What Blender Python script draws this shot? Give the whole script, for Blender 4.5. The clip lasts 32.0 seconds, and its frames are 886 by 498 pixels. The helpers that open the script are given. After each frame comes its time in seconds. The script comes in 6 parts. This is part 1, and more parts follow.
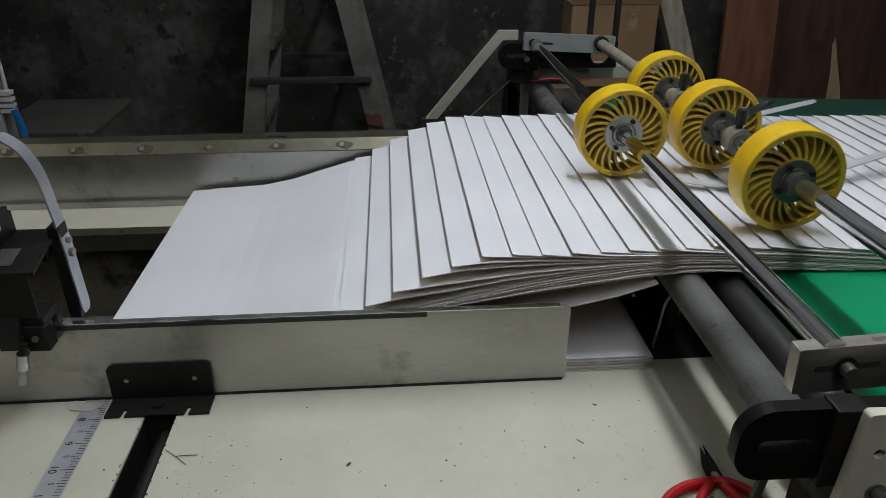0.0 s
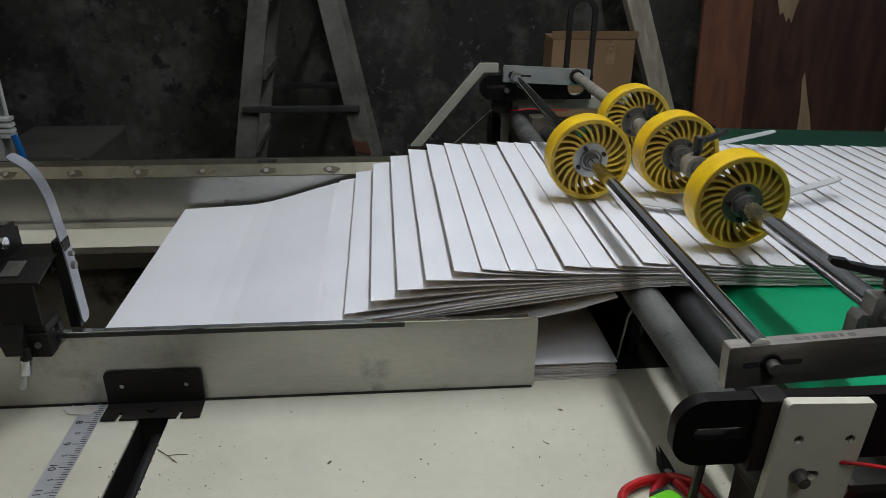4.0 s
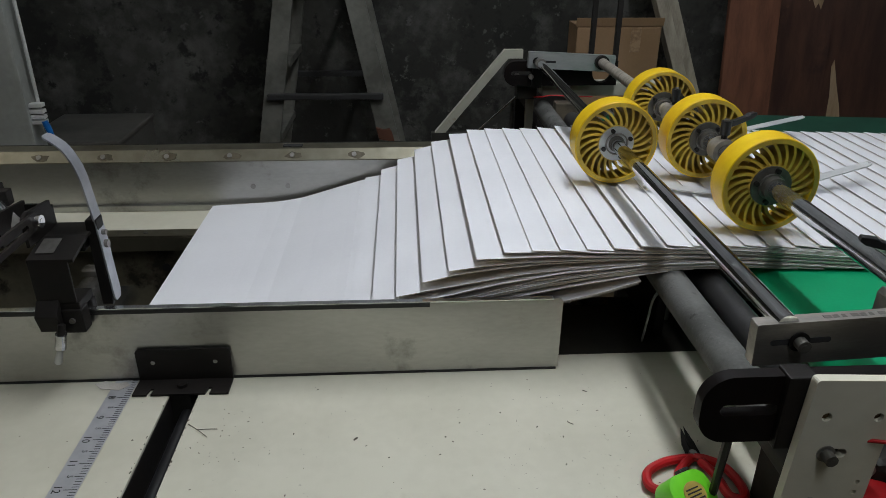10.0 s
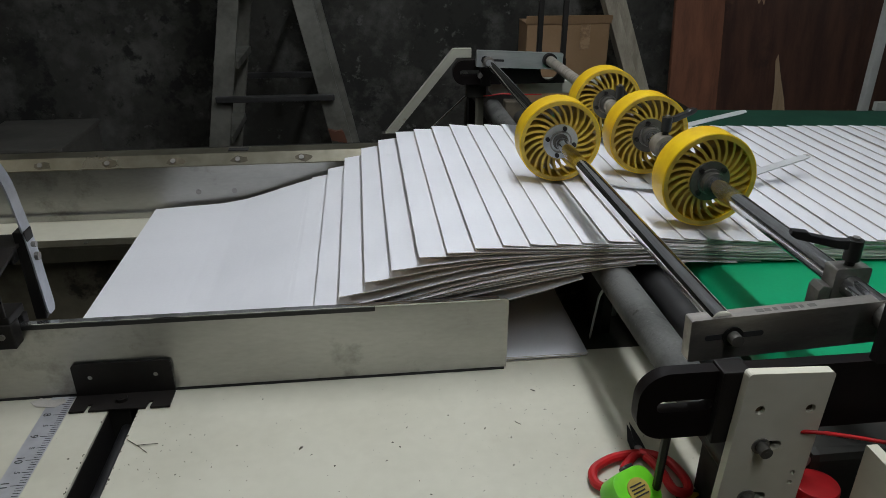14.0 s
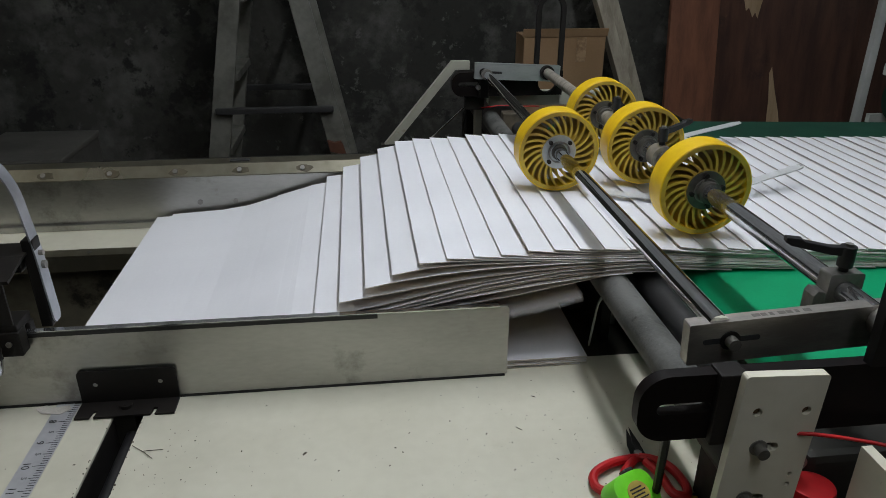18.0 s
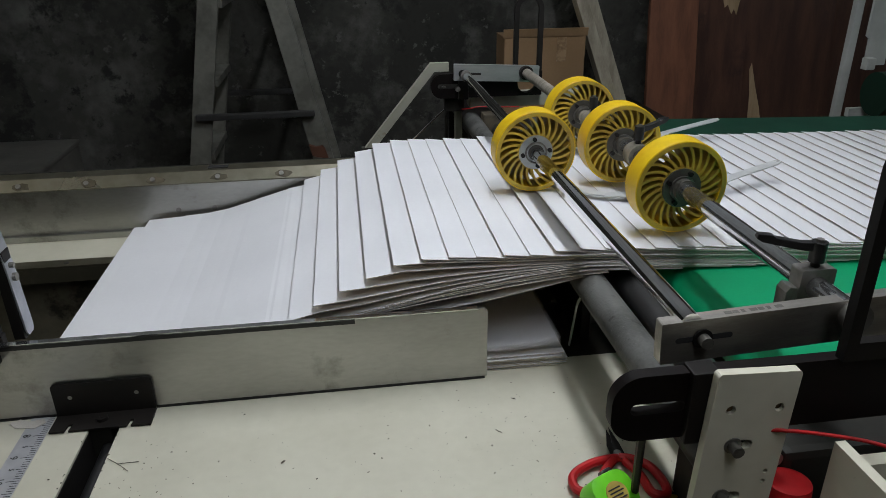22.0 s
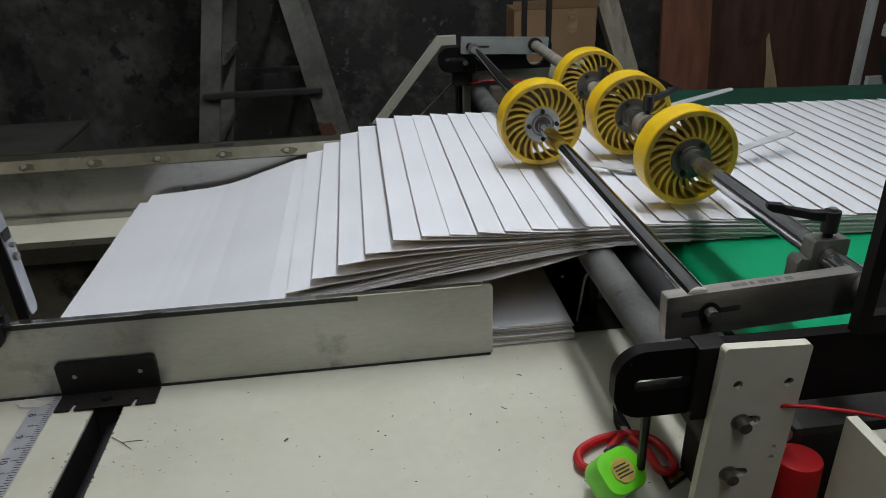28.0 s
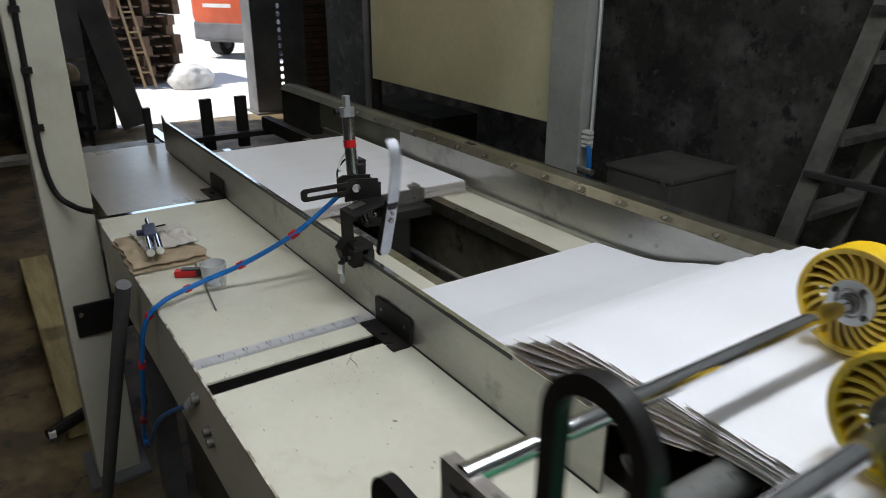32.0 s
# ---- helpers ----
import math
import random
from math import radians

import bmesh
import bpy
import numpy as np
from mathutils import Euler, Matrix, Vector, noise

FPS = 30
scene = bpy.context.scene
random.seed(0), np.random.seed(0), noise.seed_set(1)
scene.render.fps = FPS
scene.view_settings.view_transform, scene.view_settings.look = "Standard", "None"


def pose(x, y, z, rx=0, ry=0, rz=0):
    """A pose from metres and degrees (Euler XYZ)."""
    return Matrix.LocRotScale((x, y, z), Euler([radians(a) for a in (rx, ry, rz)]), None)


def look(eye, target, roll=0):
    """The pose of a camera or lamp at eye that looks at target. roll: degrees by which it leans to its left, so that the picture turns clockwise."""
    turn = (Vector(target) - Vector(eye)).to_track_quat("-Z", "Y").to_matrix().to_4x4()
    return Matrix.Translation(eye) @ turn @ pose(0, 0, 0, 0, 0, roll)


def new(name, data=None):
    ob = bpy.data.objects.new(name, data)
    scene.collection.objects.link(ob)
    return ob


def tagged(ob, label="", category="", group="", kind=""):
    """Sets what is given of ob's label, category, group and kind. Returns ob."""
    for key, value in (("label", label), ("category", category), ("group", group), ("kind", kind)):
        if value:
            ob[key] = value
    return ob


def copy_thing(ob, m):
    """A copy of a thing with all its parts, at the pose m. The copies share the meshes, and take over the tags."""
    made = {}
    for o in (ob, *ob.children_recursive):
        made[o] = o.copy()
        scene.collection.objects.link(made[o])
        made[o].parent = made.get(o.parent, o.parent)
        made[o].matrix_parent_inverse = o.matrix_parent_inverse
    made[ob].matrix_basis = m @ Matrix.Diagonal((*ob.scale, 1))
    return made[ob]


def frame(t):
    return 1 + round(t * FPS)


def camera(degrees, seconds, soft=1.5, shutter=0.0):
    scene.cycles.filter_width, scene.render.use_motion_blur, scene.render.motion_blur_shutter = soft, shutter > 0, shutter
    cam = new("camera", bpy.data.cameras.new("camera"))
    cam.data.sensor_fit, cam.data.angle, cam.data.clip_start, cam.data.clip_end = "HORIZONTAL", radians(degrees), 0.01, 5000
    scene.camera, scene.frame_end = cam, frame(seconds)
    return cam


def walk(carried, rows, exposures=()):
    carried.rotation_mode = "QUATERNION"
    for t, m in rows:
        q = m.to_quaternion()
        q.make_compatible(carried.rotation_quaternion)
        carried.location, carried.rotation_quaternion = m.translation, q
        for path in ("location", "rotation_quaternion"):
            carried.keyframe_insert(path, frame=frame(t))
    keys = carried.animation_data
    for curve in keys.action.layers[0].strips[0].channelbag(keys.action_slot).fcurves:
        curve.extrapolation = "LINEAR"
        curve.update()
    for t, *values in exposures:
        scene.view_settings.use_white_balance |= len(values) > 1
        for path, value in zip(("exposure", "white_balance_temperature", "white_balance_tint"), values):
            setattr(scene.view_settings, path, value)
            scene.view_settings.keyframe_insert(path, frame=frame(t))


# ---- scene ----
cam = camera(63.9, 32.0, soft=0.8, shutter=0.5)
PATH = [
    (0, (0.016, 0.062, 1.504), (0.149, 1.841, 0.6), 0.1),
    (0.5, (0.022, 0.02, 1.514), (0.129, 1.815, 0.639), 0.8),
    (1, (0.019, -0.021, 1.526), (0.091, 1.785, 0.67), 1.5),
    (1.5, (0.016, -0.02, 1.526), (0.076, 1.786, 0.67), 1.4),
    (2, (0.022, -0.013, 1.522), (0.097, 1.794, 0.667), 1.3),
    (2.5, (0.022, -0.011, 1.52), (0.121, 1.799, 0.676), 1.4),
    (3, (0.028, -0.012, 1.52), (0.144, 1.803, 0.688), 1.2),
    (3.5, (0.026, -0.017, 1.522), (0.169, 1.8, 0.699), 1.0),
    (4, (0.03, -0.016, 1.52), (0.192, 1.796, 0.69), 0.7),
    (4.5, (0.031, -0.012, 1.514), (0.205, 1.794, 0.672), 0.5),
    (6.5, (0.034, -0.014, 1.512), (0.196, 1.783, 0.649), 0.4),
    (7, (0.035, -0.012, 1.509), (0.193, 1.783, 0.641), 0.4),
    (7.5, (0.039, -0.009, 1.508), (0.184, 1.786, 0.638), 0.4),
    (8, (0.039, -0.012, 1.508), (0.171, 1.784, 0.637), 0.2),
    (8.5, (0.043, -0.015, 1.508), (0.155, 1.784, 0.641), 0.0),
    (9, (0.035, -0.018, 1.509), (0.136, 1.784, 0.647), 0.1),
    (9.5, (0.025, -0.025, 1.509), (0.12, 1.779, 0.652), 0.2),
    (10, (0.022, -0.028, 1.508), (0.126, 1.779, 0.657), 0.3),
    (10.5, (0.026, -0.028, 1.509), (0.147, 1.78, 0.663), 0.3),
    (11, (0.034, -0.025, 1.51), (0.175, 1.784, 0.668), 0.2),
    (11.5, (0.041, -0.024, 1.511), (0.197, 1.783, 0.667), -0.0),
    (12, (0.046, -0.021, 1.511), (0.22, 1.783, 0.666), -0.1),
    (12.5, (0.049, -0.02, 1.512), (0.233, 1.782, 0.663), -0.0),
    (13, (0.048, -0.021, 1.51), (0.237, 1.781, 0.662), 0.1),
    (13.5, (0.048, -0.021, 1.51), (0.244, 1.777, 0.657), 0.1),
    (14, (0.052, -0.02, 1.509), (0.256, 1.777, 0.655), 0.1),
    (14.5, (0.05, -0.022, 1.51), (0.265, 1.774, 0.658), 0.3),
    (16.5, (0.045, -0.031, 1.511), (0.268, 1.774, 0.677), 0.5),
    (17, (0.046, -0.032, 1.511), (0.266, 1.773, 0.678), 0.4),
    (17.5, (0.046, -0.034, 1.511), (0.262, 1.773, 0.681), 0.3),
    (18, (0.042, -0.036, 1.511), (0.259, 1.774, 0.687), 0.2),
    (18.5, (0.044, -0.038, 1.513), (0.263, 1.774, 0.696), 0.3),
    (19, (0.045, -0.04, 1.513), (0.269, 1.773, 0.699), 0.2),
    (19.5, (0.051, -0.035, 1.512), (0.275, 1.776, 0.694), -0.1),
    (20, (0.054, -0.032, 1.511), (0.282, 1.778, 0.69), -0.3),
    (20.5, (0.059, -0.031, 1.512), (0.288, 1.778, 0.69), -0.5),
    (21, (0.058, -0.034, 1.512), (0.294, 1.776, 0.696), -0.5),
    (21.5, (0.063, -0.034, 1.512), (0.303, 1.776, 0.696), -0.6),
    (22, (0.063, -0.033, 1.511), (0.307, 1.775, 0.691), -0.7),
    (22.5, (0.061, -0.033, 1.51), (0.306, 1.773, 0.686), -0.7),
    (23, (0.059, -0.034, 1.509), (0.302, 1.772, 0.684), -0.7),
    (23.5, (0.06, -0.035, 1.51), (0.299, 1.771, 0.684), -0.8),
    (24, (0.06, -0.037, 1.509), (0.297, 1.769, 0.684), -0.8),
    (24.5, (0.063, -0.034, 1.508), (0.293, 1.773, 0.683), -1.0),
    (25, (0.065, -0.034, 1.509), (0.289, 1.772, 0.679), -1.1),
    (25.5, (0.066, -0.034, 1.509), (0.287, 1.772, 0.678), -1.3),
    (27.5, (0.065, -0.037, 1.508), (0.256, 1.767, 0.667), -1.8),
    (28, (0.082, -0.021, 1.499), (0.278, 1.767, 0.625), -1.9),
    (28.5, (0.109, 0.106, 1.484), (0.267, 1.86, 0.536), -1.8),
    (28.7, (0.104, 0.156, 1.479), (0.228, 1.899, 0.506), -1.4),
    (29, (0.133, 0.209, 1.476), (0.12, 1.931, 0.459), -1.0),
    (29.3, (0.168, 0.236, 1.464), (-0.020, 1.933, 0.422), -0.4),
    (29.5, (0.208, 0.248, 1.469), (-0.092, 1.918, 0.410), -0.2),
    (29.7, (0.245, 0.248, 1.479), (-0.188, 1.885, 0.414), -0.3),
    (30, (0.265, 0.263, 1.481), (-0.386, 1.833, 0.428), 0.1),
    (30.3, (0.331, 0.268, 1.496), (-0.524, 1.762, 0.478), -0.1),
    (30.5, (0.389, 0.256, 1.504), (-0.558, 1.703, 0.500), 0.2),
    (30.7, (0.450, 0.234, 1.516), (-0.622, 1.617, 0.548), -0.3),
    (31, (0.482, 0.213, 1.540), (-0.730, 1.515, 0.626), -0.8),
    (31.3, (0.525, 0.211, 1.545), (-0.844, 1.404, 0.706), -0.7),
    (31.5, (0.577, 0.226, 1.550), (-0.867, 1.354, 0.749), -0.7),
    (31.7, (0.651, 0.248, 1.548), (-0.847, 1.326, 0.777), -0.2),
    (32, (0.779, 0.260, 1.546), (-0.770, 1.290, 0.812), 0.1),
]
walk(cam, [(t, look(eye, target, roll)) for t, eye, target, roll in PATH], [(0, 0.0), (1.6, 0.1), (29.5, 0.12), (31, 0.17), (31.5, 0.2), (32, 0.38)])

# ---- light ----
world = bpy.data.worlds.new("world")
scene.world = world
world.use_nodes = True
wn, wl = world.node_tree.nodes, world.node_tree.links
sky = wn.new("ShaderNodeTexSky")
sky.sky_type, sky.sun_disc = "NISHITA", False
sky.sun_elevation, sky.sun_rotation = radians(52), radians(-65)
wl.new(sky.outputs[0], wn["Background"].inputs[0])
wn["Background"].inputs[1].default_value = 0.15


def lamp(name, kind, energy, colour, m, **more):
    data = bpy.data.lights.new(name, kind)
    data.energy, data.color = energy, colour
    for key, value in more.items():
        if key == "size":
            data.shape, data.size, data.size_y = "RECTANGLE", value[0], value[1]
        if key == "angle":
            data.angle = value
    ob = new(name, data)
    ob.matrix_world = m
    return ob


lamp("sun", "SUN", 5.0, (1, 0.95, 0.88), look((-14, -4, 12), (-11, 3, 0)), angle=radians(0.5))
# first tube inferred from the shadows; the others are fill lamps added for brightness
TUBES_AND_FILLS = [(0.48, 1.1, 2.62, 15.5, (0.905, 0.94, 1.0)), (-2.3, 1.1, 2.8, 6.0, (1.0, 0.95, 0.86)), (3.2, 0.4, 2.8, 6.0, (0.88, 0.95, 1.0)), (0.4, -0.4, 2.75, 5.3, (0.905, 0.94, 1.0))]
for tx, ty, tz, watts, tint in TUBES_AND_FILLS:
    lamp("tube_fill_light", "AREA", watts, tint, look((tx, ty, tz - 0.03), (tx, ty, 0)), size=(0.1, 1.2))
    lamp("tube_fill_light", "AREA", watts * 1.0, tint, look((tx, ty, tz + 0.1), (tx, ty, 9)), size=(0.1, 1.2))

# ---- materials ----
def mat(name, a, b=None, rough=0.5, metal=0.0, scale=6.0, fine=90.0, bump=0.05, spread=0.12, stretch=(1, 1, 1), contrast=(0.35, 0.65), spec=0.5, vary=0.0, alpha=0.0, patch=None):
    """A surface of two colours, mixed by coarse stains and fine grain, with relief and uneven gloss."""
    m = bpy.data.materials.new(name)
    m.use_nodes = True
    n, l = m.node_tree.nodes, m.node_tree.links
    p = n["Principled BSDF"]
    b = b or tuple(c * 0.8 for c in a)
    tc, mp = n.new("ShaderNodeTexCoord"), n.new("ShaderNodeMapping")
    mp.inputs["Scale"].default_value = stretch
    l.new(tc.outputs["Object"], mp.inputs[0])
    big, small = n.new("ShaderNodeTexNoise"), n.new("ShaderNodeTexNoise")
    for node, value, detail in ((big, scale, 6.0), (small, fine, 3.0)):
        node.inputs["Scale"].default_value, node.inputs["Detail"].default_value = value, detail
        l.new(mp.outputs[0], node.inputs["Vector"])
    ramp = n.new("ShaderNodeValToRGB")
    ramp.color_ramp.elements[0].position, ramp.color_ramp.elements[1].position = contrast
    ramp.color_ramp.elements[0].color, ramp.color_ramp.elements[1].color = (*a, 1), (*b, 1)
    mix = n.new("ShaderNodeMath")
    mix.operation, mix.inputs[1].default_value = "MULTIPLY_ADD", 0.25
    off = n.new("ShaderNodeMath")
    off.operation, off.inputs[1].default_value = "SUBTRACT", 0.125
    l.new(big.outputs["Fac"], off.inputs[0])
    l.new(small.outputs["Fac"], mix.inputs[0])
    l.new(off.outputs[0], mix.inputs[2])
    l.new(mix.outputs[0], ramp.inputs[0])
    colour = ramp.outputs[0]
    if vary:
        info, hsv, rng = n.new("ShaderNodeObjectInfo"), n.new("ShaderNodeHueSaturation"), n.new("ShaderNodeMapRange")
        rng.inputs["To Min"].default_value, rng.inputs["To Max"].default_value = 1 - vary, 1 + vary
        l.new(info.outputs["Random"], rng.inputs["Value"])
        l.new(rng.outputs[0], hsv.inputs["Value"])
        l.new(colour, hsv.inputs["Color"])
        colour = hsv.outputs[0]
    layers = [] if not patch else (patch if isinstance(patch, list) else [patch])
    for tint, size, lo, hi in layers:
        blot, edge, lay = n.new("ShaderNodeTexNoise"), n.new("ShaderNodeMapRange"), n.new("ShaderNodeMix")
        blot.inputs["Scale"].default_value, blot.inputs["Detail"].default_value, blot.inputs["Roughness"].default_value = size, 9.0, 0.68
        l.new(tc.outputs["Object"], blot.inputs["Vector"])
        edge.inputs["From Min"].default_value, edge.inputs["From Max"].default_value = lo, hi
        l.new(blot.outputs["Fac"], edge.inputs["Value"])
        lay.data_type = "RGBA"
        l.new(edge.outputs[0], lay.inputs[0])
        l.new(colour, lay.inputs[6])
        lay.inputs[7].default_value = (*tint, 1)
        colour = lay.outputs[2]
    l.new(colour, p.inputs["Base Color"])
    rr = n.new("ShaderNodeMapRange")
    rr.inputs["To Min"].default_value, rr.inputs["To Max"].default_value = max(0.03, rough - spread), min(1, rough + spread)
    l.new(big.outputs["Fac"], rr.inputs["Value"])
    l.new(rr.outputs[0], p.inputs["Roughness"])
    p.inputs["Metallic"].default_value = metal
    p.inputs["Specular IOR Level"].default_value = spec
    if alpha:
        p.inputs["Transmission Weight"].default_value = alpha
    if bump:
        bp = n.new("ShaderNodeBump")
        bp.inputs["Strength"].default_value, bp.inputs["Distance"].default_value = bump, 0.002
        l.new(small.outputs["Fac"], bp.inputs["Height"])
        l.new(bp.outputs[0], p.inputs["Normal"])
    return m


CREAM = mat("cream_enamel", (0.63, 0.615, 0.505), (0.55, 0.535, 0.43), rough=0.42, scale=4, fine=60, bump=0.03, patch=((0.42, 0.39, 0.28), 3.2, 0.6, 0.8))
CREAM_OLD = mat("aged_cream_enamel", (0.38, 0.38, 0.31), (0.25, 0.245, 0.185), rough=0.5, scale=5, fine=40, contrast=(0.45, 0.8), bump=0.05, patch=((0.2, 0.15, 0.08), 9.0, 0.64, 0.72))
STEEL = mat("brushed_stainless", (0.52, 0.52, 0.49), (0.33, 0.325, 0.3), rough=0.36, metal=0.9, scale=3, fine=60, stretch=(1, 1, 3), bump=0.03, contrast=(0.3, 0.8), patch=((0.2, 0.19, 0.165), 5.5, 0.58, 0.72))
STEEL_WARM = mat("zinc_strip", (0.36, 0.34, 0.26), (0.22, 0.205, 0.15), rough=0.3, metal=0.88, scale=5, fine=40, bump=0.05)
SHAFT = mat("ground_steel_shaft", (0.74, 0.75, 0.76), (0.42, 0.42, 0.41), rough=0.09, metal=0.95, scale=10, fine=160, spread=0.03, stretch=(4, 0.6, 4), bump=0.02, contrast=(0.35, 0.7))
CHROME = mat("polished_chrome", (0.86, 0.87, 0.88), (0.74, 0.74, 0.74), rough=0.07, metal=1.0, scale=8, fine=120, spread=0.03, stretch=(6, 0.3, 6), bump=0.01)
# two copies of one aluminium: near darker for what it mirrors, far paler
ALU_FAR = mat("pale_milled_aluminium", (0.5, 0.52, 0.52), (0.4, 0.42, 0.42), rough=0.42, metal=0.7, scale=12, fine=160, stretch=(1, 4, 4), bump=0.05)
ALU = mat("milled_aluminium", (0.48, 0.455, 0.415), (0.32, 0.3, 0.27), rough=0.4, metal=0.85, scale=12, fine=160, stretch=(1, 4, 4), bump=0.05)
DULL = mat("dull_steel", (0.34, 0.33, 0.31), (0.2, 0.19, 0.17), rough=0.45, metal=0.8, scale=14, fine=140, bump=0.06)
ROLLER = mat("grey_roller_coating", (0.12, 0.122, 0.114), (0.07, 0.072, 0.066), rough=0.68, scale=14, fine=220, bump=0.2, contrast=(0.4, 0.6), patch=[((0.035, 0.034, 0.03), 34.0, 0.58, 0.66), ((0.15, 0.15, 0.14), 90.0, 0.6, 0.7)])
ROLLER_DARK = mat("dark_roller", (0.06, 0.06, 0.06), (0.035, 0.035, 0.035), rough=0.45, metal=0.4, scale=10, fine=120, bump=0.06)
BLACK = mat("black_oxide", (0.011, 0.0105, 0.0098), (0.017, 0.0145, 0.013), rough=0.5, spec=0.22, scale=9, fine=120, bump=0.06)
BLACK_RED = mat("dark_brown_paint", (0.009, 0.006, 0.0055), (0.006, 0.005, 0.005), rough=0.5, spec=0.15, scale=12, fine=120, bump=0.06)
PLASTIC = mat("black_plastic", (0.012, 0.012, 0.013), (0.02, 0.02, 0.02), rough=0.38, scale=20, fine=200, bump=0.04)
DARK = mat("dark_interior", (0.035, 0.033, 0.026), (0.012, 0.012, 0.01), rough=0.6, metal=0.2, scale=6, fine=40, bump=0.2)
PIT = mat("oily_pit_sheet", (0.22, 0.2, 0.14), (0.1, 0.09, 0.06), rough=0.45, metal=0.2, scale=5, fine=40, bump=0.08, patch=((0.04, 0.036, 0.026), 7.0, 0.56, 0.64))
REAR_SHADE = mat("shaded_olive_plate", (0.11, 0.11, 0.08), (0.05, 0.05, 0.035), rough=0.5, scale=4, fine=40, bump=0.08)
YELLOW = mat("yellow_polyurethane", (0.8, 0.55, 0.01), (0.68, 0.42, 0.008), rough=0.42, scale=14, fine=120, bump=0.05)
HUB_STEEL = mat("oxidised_hub_steel", (0.13, 0.125, 0.11), (0.08, 0.075, 0.065), rough=0.5, metal=0.5, scale=30, fine=160, bump=0.08)
YELLOW_DIRTY = mat("dusty_yellow_polyurethane", (0.6, 0.42, 0.045), (0.36, 0.24, 0.04), rough=0.55, scale=18, fine=120, bump=0.06)
GREEN = mat("green_belt", (0.0, 0.35, 0.145), (0.0, 0.29, 0.115), rough=0.4, scale=3, fine=200, bump=0.04)
PAPER = mat("coated_white_board", (0.79, 0.8, 0.83), (0.74, 0.75, 0.78), rough=0.5, scale=4, fine=160, bump=0.01)
EDGE = mat("cut_board_edge", (0.7, 0.655, 0.58), (0.58, 0.525, 0.45), rough=0.85, scale=18, fine=220, bump=0.02, vary=0.06)
GREYBOARD = mat("grey_board_back", (0.72, 0.55, 0.36), (0.64, 0.48, 0.3), rough=0.85, scale=18, fine=220, bump=0.08)
CEILING = mat("light_bouncing_ceiling", (0.72, 0.73, 0.74), (0.6, 0.61, 0.62), rough=0.9, scale=2, fine=20, bump=0.1)
PLASTER = mat("sooty_plaster", (0.03, 0.03, 0.025), (0.062, 0.061, 0.053), rough=0.9, scale=1.7, fine=36, contrast=(0.42, 0.62), bump=0.6, patch=[((0.15, 0.149, 0.135), 3.6, 0.5, 0.72), ((0.02, 0.0205, 0.017), 4.2, 0.54, 0.6), ((0.11, 0.11, 0.1), 15.0, 0.61, 0.66), ((0.02, 0.0205, 0.0175), 10.0, 0.58, 0.64)])
CONCRETE = mat("stained_concrete", (0.2, 0.15, 0.075), (0.075, 0.055, 0.027), rough=0.6, scale=3.5, fine=22, bump=0.3, contrast=(0.4, 0.6), patch=((0.035, 0.03, 0.02), 6.0, 0.56, 0.64))
WALL_REFLECTOR = mat("reflector_plaster", (0.7, 0.71, 0.72), (0.55, 0.56, 0.57), rough=0.9, scale=2, fine=20, bump=0.15)
PALE_CONCRETE = mat("pale_concrete", (0.7, 0.69, 0.67), (0.58, 0.57, 0.55), rough=0.8, scale=0.8, fine=14, bump=0.2)
WOOD = mat("reddish_board", (0.075, 0.032, 0.019), (0.038, 0.016, 0.01), rough=0.6, scale=5, fine=50, stretch=(5, 5, 0.5), bump=0.15, vary=0.3, patch=[((0.03, 0.013, 0.009), 3.1, 0.56, 0.64), ((0.17, 0.085, 0.045), 2.4, 0.62, 0.68)])
PALLET_WOOD = mat("dirty_pallet_timber", (0.2, 0.125, 0.08), (0.12, 0.075, 0.05), rough=0.8, scale=5, fine=40, stretch=(5, 5, 0.6), bump=0.15, vary=0.2)
HAZY_PANEL = mat("hazy_slate_grey", (0.22, 0.22, 0.25), (0.15, 0.15, 0.17), rough=0.35, scale=4, fine=50, bump=0.05)
TIMBER_GREY = mat("weathered_timber", (0.33, 0.3, 0.23), (0.2, 0.175, 0.13), rough=0.8, scale=5, fine=50, stretch=(5, 5, 0.6), bump=0.2)
WOOD_PALE = mat("raw_board", (0.2, 0.08, 0.04), (0.12, 0.045, 0.024), rough=0.65, scale=5, fine=50, stretch=(5, 5, 0.5), bump=0.15)
PINE = mat("pale_timber", (0.42, 0.31, 0.19), (0.3, 0.21, 0.12), rough=0.7, scale=5, fine=40, stretch=(5, 5, 0.6), bump=0.15)
CARD = mat("brown_cardboard", (0.3, 0.19, 0.1), (0.24, 0.15, 0.075), rough=0.8, scale=4, fine=120, bump=0.05)
LADDER = mat("dull_ladder_aluminium", (0.24, 0.24, 0.21), (0.13, 0.13, 0.11), rough=0.5, metal=0.5, scale=8, fine=60, bump=0.06)
WHITE = mat("white_enamel", (0.72, 0.73, 0.7), (0.6, 0.61, 0.58), rough=0.45, scale=4, fine=60, bump=0.04)
GREYBOX = mat("grey_box_paint", (0.13, 0.125, 0.11), (0.08, 0.077, 0.067), rough=0.6, scale=4, fine=50, bump=0.08)
RED = mat("red_grip", (0.55, 0.012, 0.016), (0.42, 0.01, 0.012), rough=0.4, scale=20, fine=100, bump=0.03)
LIME = mat("lime_plastic", (0.2, 0.8, 0.03), (0.15, 0.68, 0.02), rough=0.35, scale=20, fine=100, bump=0.02)
LABEL = mat("gold_label", (0.6, 0.46, 0.1), (0.45, 0.33, 0.08), rough=0.4, scale=60, fine=200, bump=0.02)
